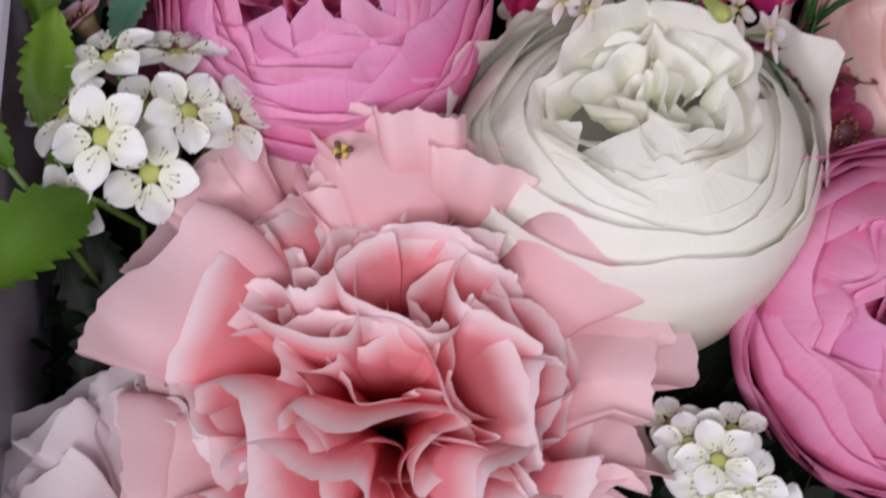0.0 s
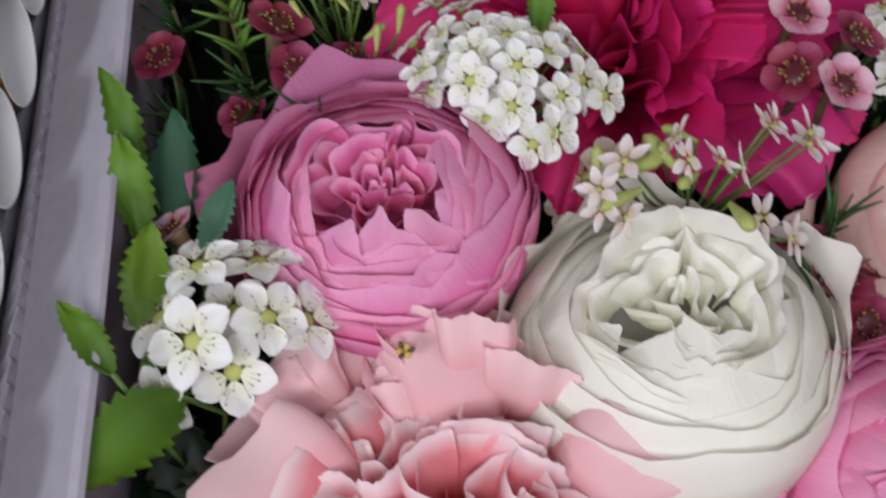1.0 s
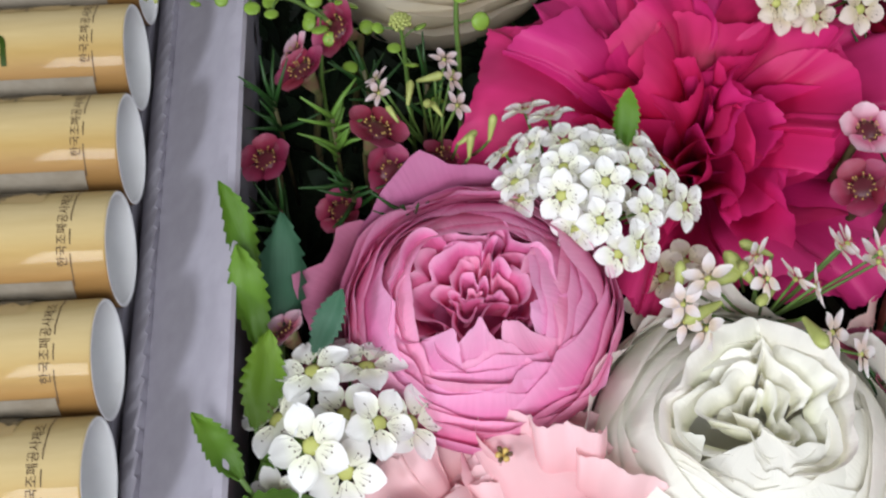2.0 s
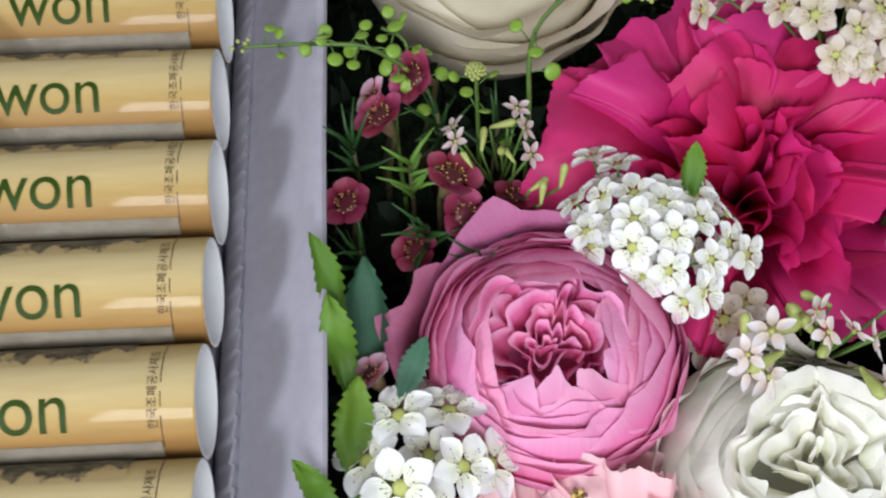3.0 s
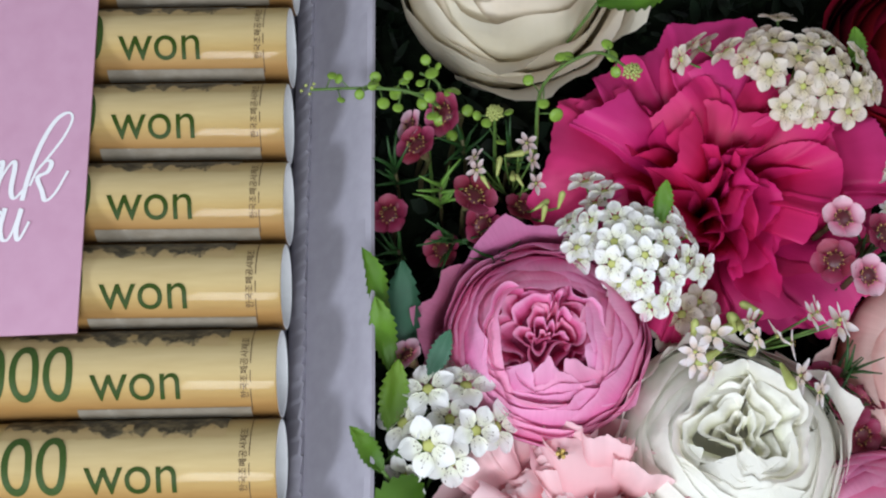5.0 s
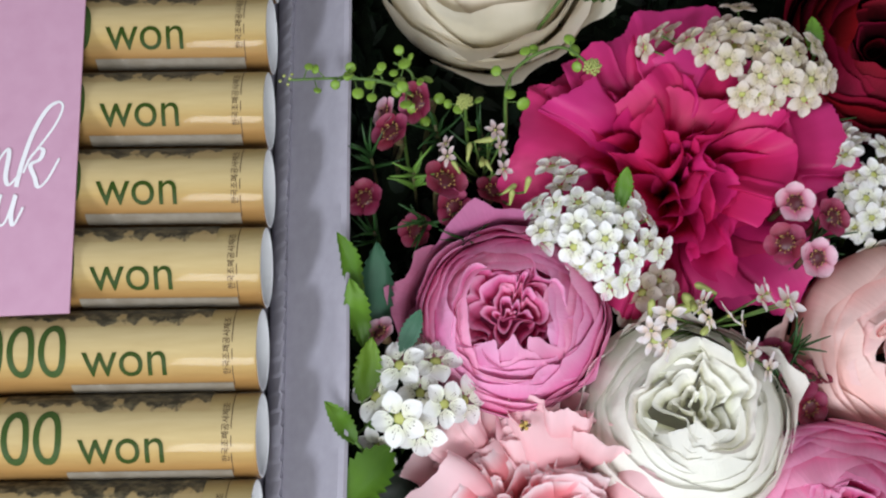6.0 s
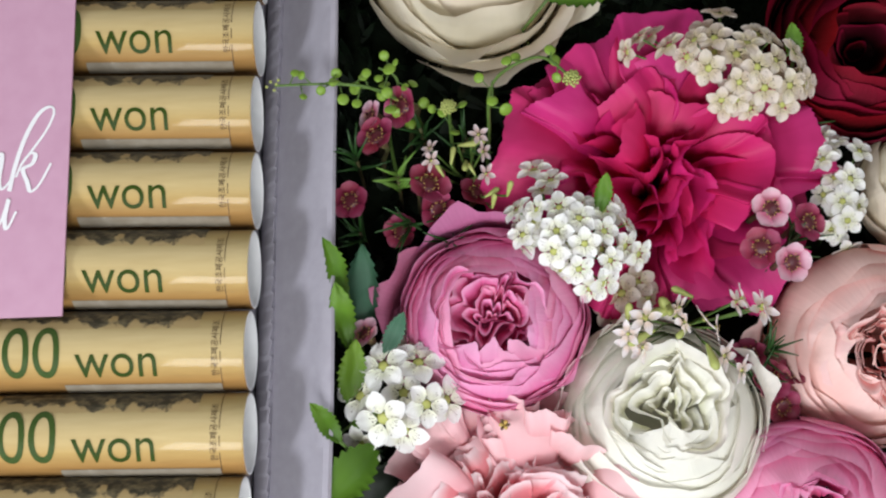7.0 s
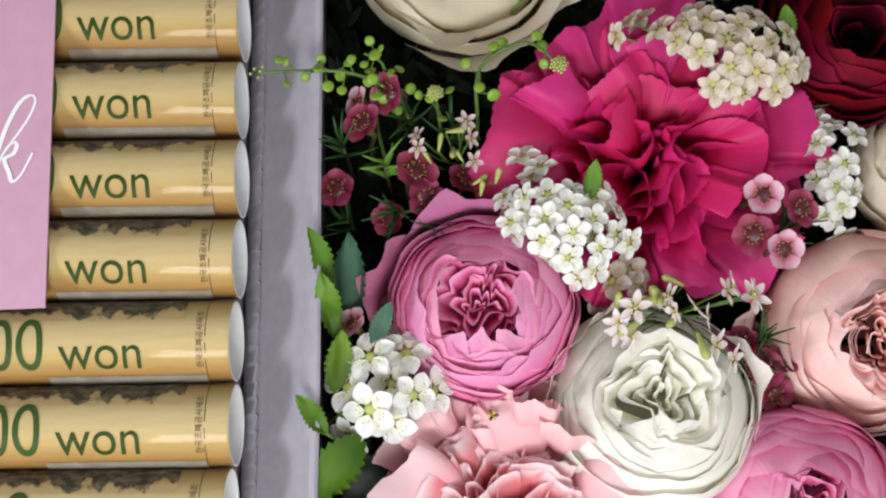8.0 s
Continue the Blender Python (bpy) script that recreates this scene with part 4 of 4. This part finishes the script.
# ---- waxflowers: (x, y, z, lean, toward, size, pale) ----
WAXES = [(-0.0528, 0.1720, 0.0520, 30, 150, 1.05, 0), (-0.0602, 0.1559, 0.0460, 15, 190, 0.95, 0), (-0.0392, 0.1594, 0.0490, 25, 30, 1.1, 0), (-0.0370, 0.1545, 0.0420, 35, 320, 1.0, 0), (-0.0456, 0.1794, 0.0550, 45, 200, 1.05, 0),
         (-0.0545, 0.1790, 0.0490, 50, 170, 0.95, 1), (-0.0560, 0.1193, 0.0470, 40, 140, 0.95, 1), (0.0506, 0.1504, 0.0535, 10, 300, 1.1, 1), (0.0610, 0.1475, 0.0500, 25, 0, 0.95, 0), (0.0556, 0.1364, 0.0510, 20, 320, 1.1, 1),
         (0.0489, 0.1409, 0.0495, 30, 200, 1.0, 0), (0.0518, 0.1073, 0.0370, 15, 0, 1.0, 0), (0.0554, 0.1009, 0.0330, 30, 300, 0.95, 0), (0.0460, 0.1140, 0.0390, 30, 100, 0.9, 0), (0.0570, 0.1090, 0.0360, 40, 60, 0.8, 0), (-0.0260, 0.1600, 0.0380, 30, 60, 0.95, 0), (-0.0470, 0.1500, 0.0360, 20, 200, 0.9, 0), (-0.0300, 0.1500, 0.0340, 20, 200, 0.9, 0)]
CALYX_MESH = tube("calyx", [(0, 0, 0), (0, 0, 0.0015), (0, 0, 0.0036), (0, 0, 0.0056)], 0.0025, 10, 0.22)
for k, (x, y, z, lean, toward, size, pale) in enumerate(WAXES):
    r0 = random.Random(50 + k)
    wax = thing("waxflower", pose(x, y, 0.013), "pale pink waxflower with a dark maroon cup" if pale else "dusky crimson waxflower with a dark cup and golden stamens", "waxflower", "waxflowers among the roses")
    m = aimed(0, 0, z - 0.013, lean, toward)
    blossom(wax, "wax", m, WAX_PALE if pale else WAX, MAROON, GOLD, size * (0.98 if pale else 1.12), r0)
    part("calyx", CALYX_MESH, CALYX, wax, "", m @ Matrix.Rotation(math.pi, 4, "X") @ Matrix.Scale(size, 4))
    down = m @ Vector((0, 0, -0.006))
    part("stem", tube("stem", [m @ Vector((0, 0, -0.0005)), down, (down + Vector((r0.uniform(-0.003, 0.003), r0.uniform(-0.003, 0.003), 0))) * 0.5, (0, 0, 0)], 0.0008, 6), STEM_RED, wax)

# ---- needle twigs ----


def needle_mesh(length, r):
    return tube("needle", [(0, 0, 0), (0, 0.0004, length * 0.5), (0.0006, 0.0004, length)], r, 5, 0.25)


NEEDLES = [needle_mesh(0.0100, 0.00064), needle_mesh(0.0075, 0.0006), needle_mesh(0.0120, 0.00062)]


FRESH_NEEDLES = [needle_mesh(0.0085, 0.0007), needle_mesh(0.0065, 0.00065)]


def twig(x, y, z, seed, lean, toward, count=12, bright=False):
    r0 = random.Random(seed)
    ob = thing("needle_twig", pose(x, y, 0.013), "twig with fresh green needle leaves" if bright else "twig with dark green needle leaves", "foliage", "needle twigs among the flowers")
    top = aimed(0, 0, z - 0.013, lean, toward) @ Vector((0, 0, 0.004))
    part("stem", tube("stem", [(0, 0, 0), (top.x * 0.3, top.y * 0.3, top.z * 0.6), top], 0.0005, 5), STEM_RED, ob)
    for k in range(count):
        at = Vector((top.x * 0.3, top.y * 0.3, top.z * 0.6)).lerp(top, r0.uniform(0.1, 1))
        m = aimed(*at, r0.uniform(15, 70), toward + r0.uniform(-120, 120), r0.uniform(0, 360))
        part("needle", r0.choice(FRESH_NEEDLES if bright else NEEDLES), NEEDLE_BRIGHT if bright else NEEDLE, ob, "", m)
    return ob


for k, (x, y, z, lean, toward, count) in enumerate([(-0.058, 0.166, 0.046, 20, 120, 12), (-0.047, 0.160, 0.048, 25, 100, 14), (-0.044, 0.152, 0.042, 25, 250, 12), (-0.057, 0.149, 0.036, 20, 200, 12), (-0.030, 0.172, 0.044, 20, 40, 12), (-0.034, 0.148, 0.036, 30, 300, 12),
                                                     (0.049, 0.114, 0.040, 25, 20, 12), (0.047, 0.105, 0.036, 30, 60, 10), (0.056, 0.143, 0.040, 20, 0, 10), (0.062, 0.146, 0.034, 20, 120, 10), (0.063, 0.178, 0.034, 20, 100, 10), (-0.040, 0.176, 0.042, 25, 150, 12)]):
    twig(x, y, z, 70 + k, lean, toward, count, k == 1)

# ---- pod sprays and flower heads ----


def pod_spray(points, foot, pods, seed, head=None):
    r0 = random.Random(seed)
    ob = thing("pod_spray", pose(*foot), "thin green stem with small round flat seed pods", "foliage", "green pod sprays")
    f = Vector(foot)
    pts = [Vector(p) - f for p in points]
    line = []
    for k in range(len(pts) - 1):
        p0, p1, p2, p3 = pts[max(k - 1, 0)], pts[k], pts[k + 1], pts[min(k + 2, len(pts) - 1)]
        for q in range(6):
            t = q / 6
            line.append(0.5 * ((2 * p1) + (p2 - p0) * t + (2 * p0 - 5 * p1 + 4 * p2 - p3) * t * t + (3 * p1 - p0 - 3 * p2 + p3) * t ** 3))
    line.append(pts[-1])
    part("stem", tube("stem", line, 0.0006, 6, 0.6), STEM, ob)
    for k in range(pods):
        t = 0.35 + 0.6 * (k + 0.5) / pods
        at = line[int(t * (len(line) - 1))]
        a = k * 2.4 + r0.uniform(-0.4, 0.4)
        reach = r0.uniform(0.0035, 0.0065) * (1.15 - 0.5 * t)
        end = at + Vector((reach * math.cos(a), reach * math.sin(a), r0.uniform(0.0, 0.0035)))
        part("pod_stalk", tube("pod_stalk", [at, (at + end) / 2 + Vector((0, 0, 0.0006)), end], 0.00018, 4), STEM, ob)
        part("pod", POD_MESH, POD, ob, "", aimed(*end, r0.uniform(5, 50), r0.uniform(0, 360)) @ Matrix.Scale((1.1 - 0.5 * t) * r0.uniform(0.85, 1.15), 4))
    if head:
        for k in range(head):
            d = 0.0021 * math.sqrt((k + 0.5) / head)
            part("bud", HEAD_BUD, BUD_MAT, ob, "", Matrix.Translation(line[-1] + Vector((d * math.cos(k * 2.4), d * math.sin(k * 2.4), 0.0012 - 260 * d * d))))
    return ob


POD_MESH, HEAD_BUD = ball("pod", 0.0019, 0.3, 12, 6), ball("bud", 0.00048, 1.0, 6, 4)
pod_spray([(-0.040, 0.176, 0.014), (-0.042, 0.180, 0.045), (-0.0526, 0.1823, 0.0600), (-0.0641, 0.1833, 0.0620), (-0.0790, 0.1826, 0.0630)], (-0.040, 0.176, 0.014), 17, 81, 5)
pod_spray([(-0.022, 0.172, 0.014), (-0.0225, 0.1750, 0.045), (-0.0218, 0.1820, 0.0650), (-0.0110, 0.1834, 0.0780), (-0.0034, 0.1755, 0.0830)], (-0.022, 0.172, 0.014), 8, 82, 26)
pod_spray([(-0.032, 0.173, 0.014), (-0.033, 0.177, 0.045), (-0.0336, 0.1780, 0.0580)], (-0.032, 0.173, 0.014), 5, 83, 30)
pod_spray([(-0.049, 0.172, 0.014), (-0.050, 0.177, 0.045), (-0.0470, 0.1860, 0.0560), (-0.0520, 0.1890, 0.0590)], (-0.049, 0.172, 0.014), 9, 84)

# ---- leaves ----
FRESH = "fresh green toothed leaf beside the box rim"
leaf((-0.0605, 0.1280, 0.0500), (-0.0660, 0.1420, 0.0610), 0.0034, LEAF, FRESH, 1, 0.0, 25)
leaf((-0.0600, 0.1160, 0.0480), (-0.0630, 0.1310, 0.0580), 0.0036, LEAF, FRESH, 2, 0.0, 20)
leaf((-0.0575, 0.1200, 0.0400), (-0.0568, 0.1435, 0.0470), 0.0052, LEAF_BLUE, "blue-green toothed leaf among the flowers", 3, 0.0, -10)
leaf((-0.0605, 0.1020, 0.0470), (-0.0578, 0.1170, 0.0530), 0.0040, LEAF, FRESH, 4, 0.0, 20)
leaf((-0.0506, 0.1140, 0.0490), (-0.0455, 0.1240, 0.0530), 0.0028, LEAF_BLUE, "small green toothed leaf against the pink rose", 5, 0.0, 10)
leaf((-0.0615, 0.0910, 0.0540), (-0.0685, 0.1000, 0.0600), 0.0030, LEAF, FRESH, 6, 0.0, 20)
leaf((-0.0535, 0.0900, 0.0470), (-0.0660, 0.0745, 0.0540), 0.0062, LEAF, "broad bright green toothed leaf over the box rim", 7, -0.05, -8)
leaf((-0.0590, 0.0960, 0.0470), (-0.0500, 0.0985, 0.0470), 0.0030, LEAF, FRESH, 8)
leaf((0.0060, 0.1500, 0.0530), (0.0075, 0.1590, 0.0590), 0.0026, LEAF, "small green leaf in the white spray", 9)
leaf((0.0600, 0.1920, 0.0540), (0.0590, 0.2010, 0.0580), 0.0028, LEAF, "small green leaf in the cream spray", 10)
leaf((-0.0060, 0.2095, 0.0570), (0.0135, 0.2125, 0.0580), 0.0055, LEAF, "green leaf beside the cream rose", 11)
# Deep leaves take the near-black green, which paints the shade down there.
leaf((-0.0590, 0.0700, 0.0200), (-0.0480, 0.0880, 0.0280), 0.0070, LEAF_SHADED, "green leaf deep in the box, darkened with painted shade", 12)
leaf((-0.0560, 0.0800, 0.0180), (-0.0600, 0.0980, 0.0300), 0.0060, LEAF_SHADED, "green leaf deep in the box, darkened with painted shade", 13)

# a small dried bud on the light pink carnation
dried = thing("dried_bud", pose(-0.0200, 0.0955, 0.0450), "small dried brown bud resting on the carnation petals", "bud")
DRY, DRY_PALE = bud_mesh(0.0020, 0.00045), bud_mesh(0.0016, 0.0006)
for k in range(6):
    part("scale", DRY_PALE if k % 2 else DRY, GOLD if k % 2 else STAMEN, dried, "", aimed(0, 0, 0, 50, 60 * k))

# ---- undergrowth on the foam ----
# Added filler blades; their near-black colour stands for the shade in the gaps.
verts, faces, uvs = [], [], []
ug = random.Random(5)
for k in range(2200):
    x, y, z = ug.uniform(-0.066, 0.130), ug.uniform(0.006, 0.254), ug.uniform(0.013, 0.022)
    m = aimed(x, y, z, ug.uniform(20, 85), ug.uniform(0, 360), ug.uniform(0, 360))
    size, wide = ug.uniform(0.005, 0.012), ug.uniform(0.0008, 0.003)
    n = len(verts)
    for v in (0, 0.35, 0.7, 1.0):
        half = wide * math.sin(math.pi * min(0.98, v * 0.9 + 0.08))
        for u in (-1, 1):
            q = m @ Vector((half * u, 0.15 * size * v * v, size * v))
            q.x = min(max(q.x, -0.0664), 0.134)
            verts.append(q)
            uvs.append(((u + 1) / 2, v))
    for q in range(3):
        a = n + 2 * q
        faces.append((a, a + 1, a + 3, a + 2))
tagged(part("undergrowth", mesh_of("undergrowth", verts, faces, uvs), LEAF_SHADED), "tangle of small leaves over the floral foam, darkened with painted shade", "foliage", "", "stuff")
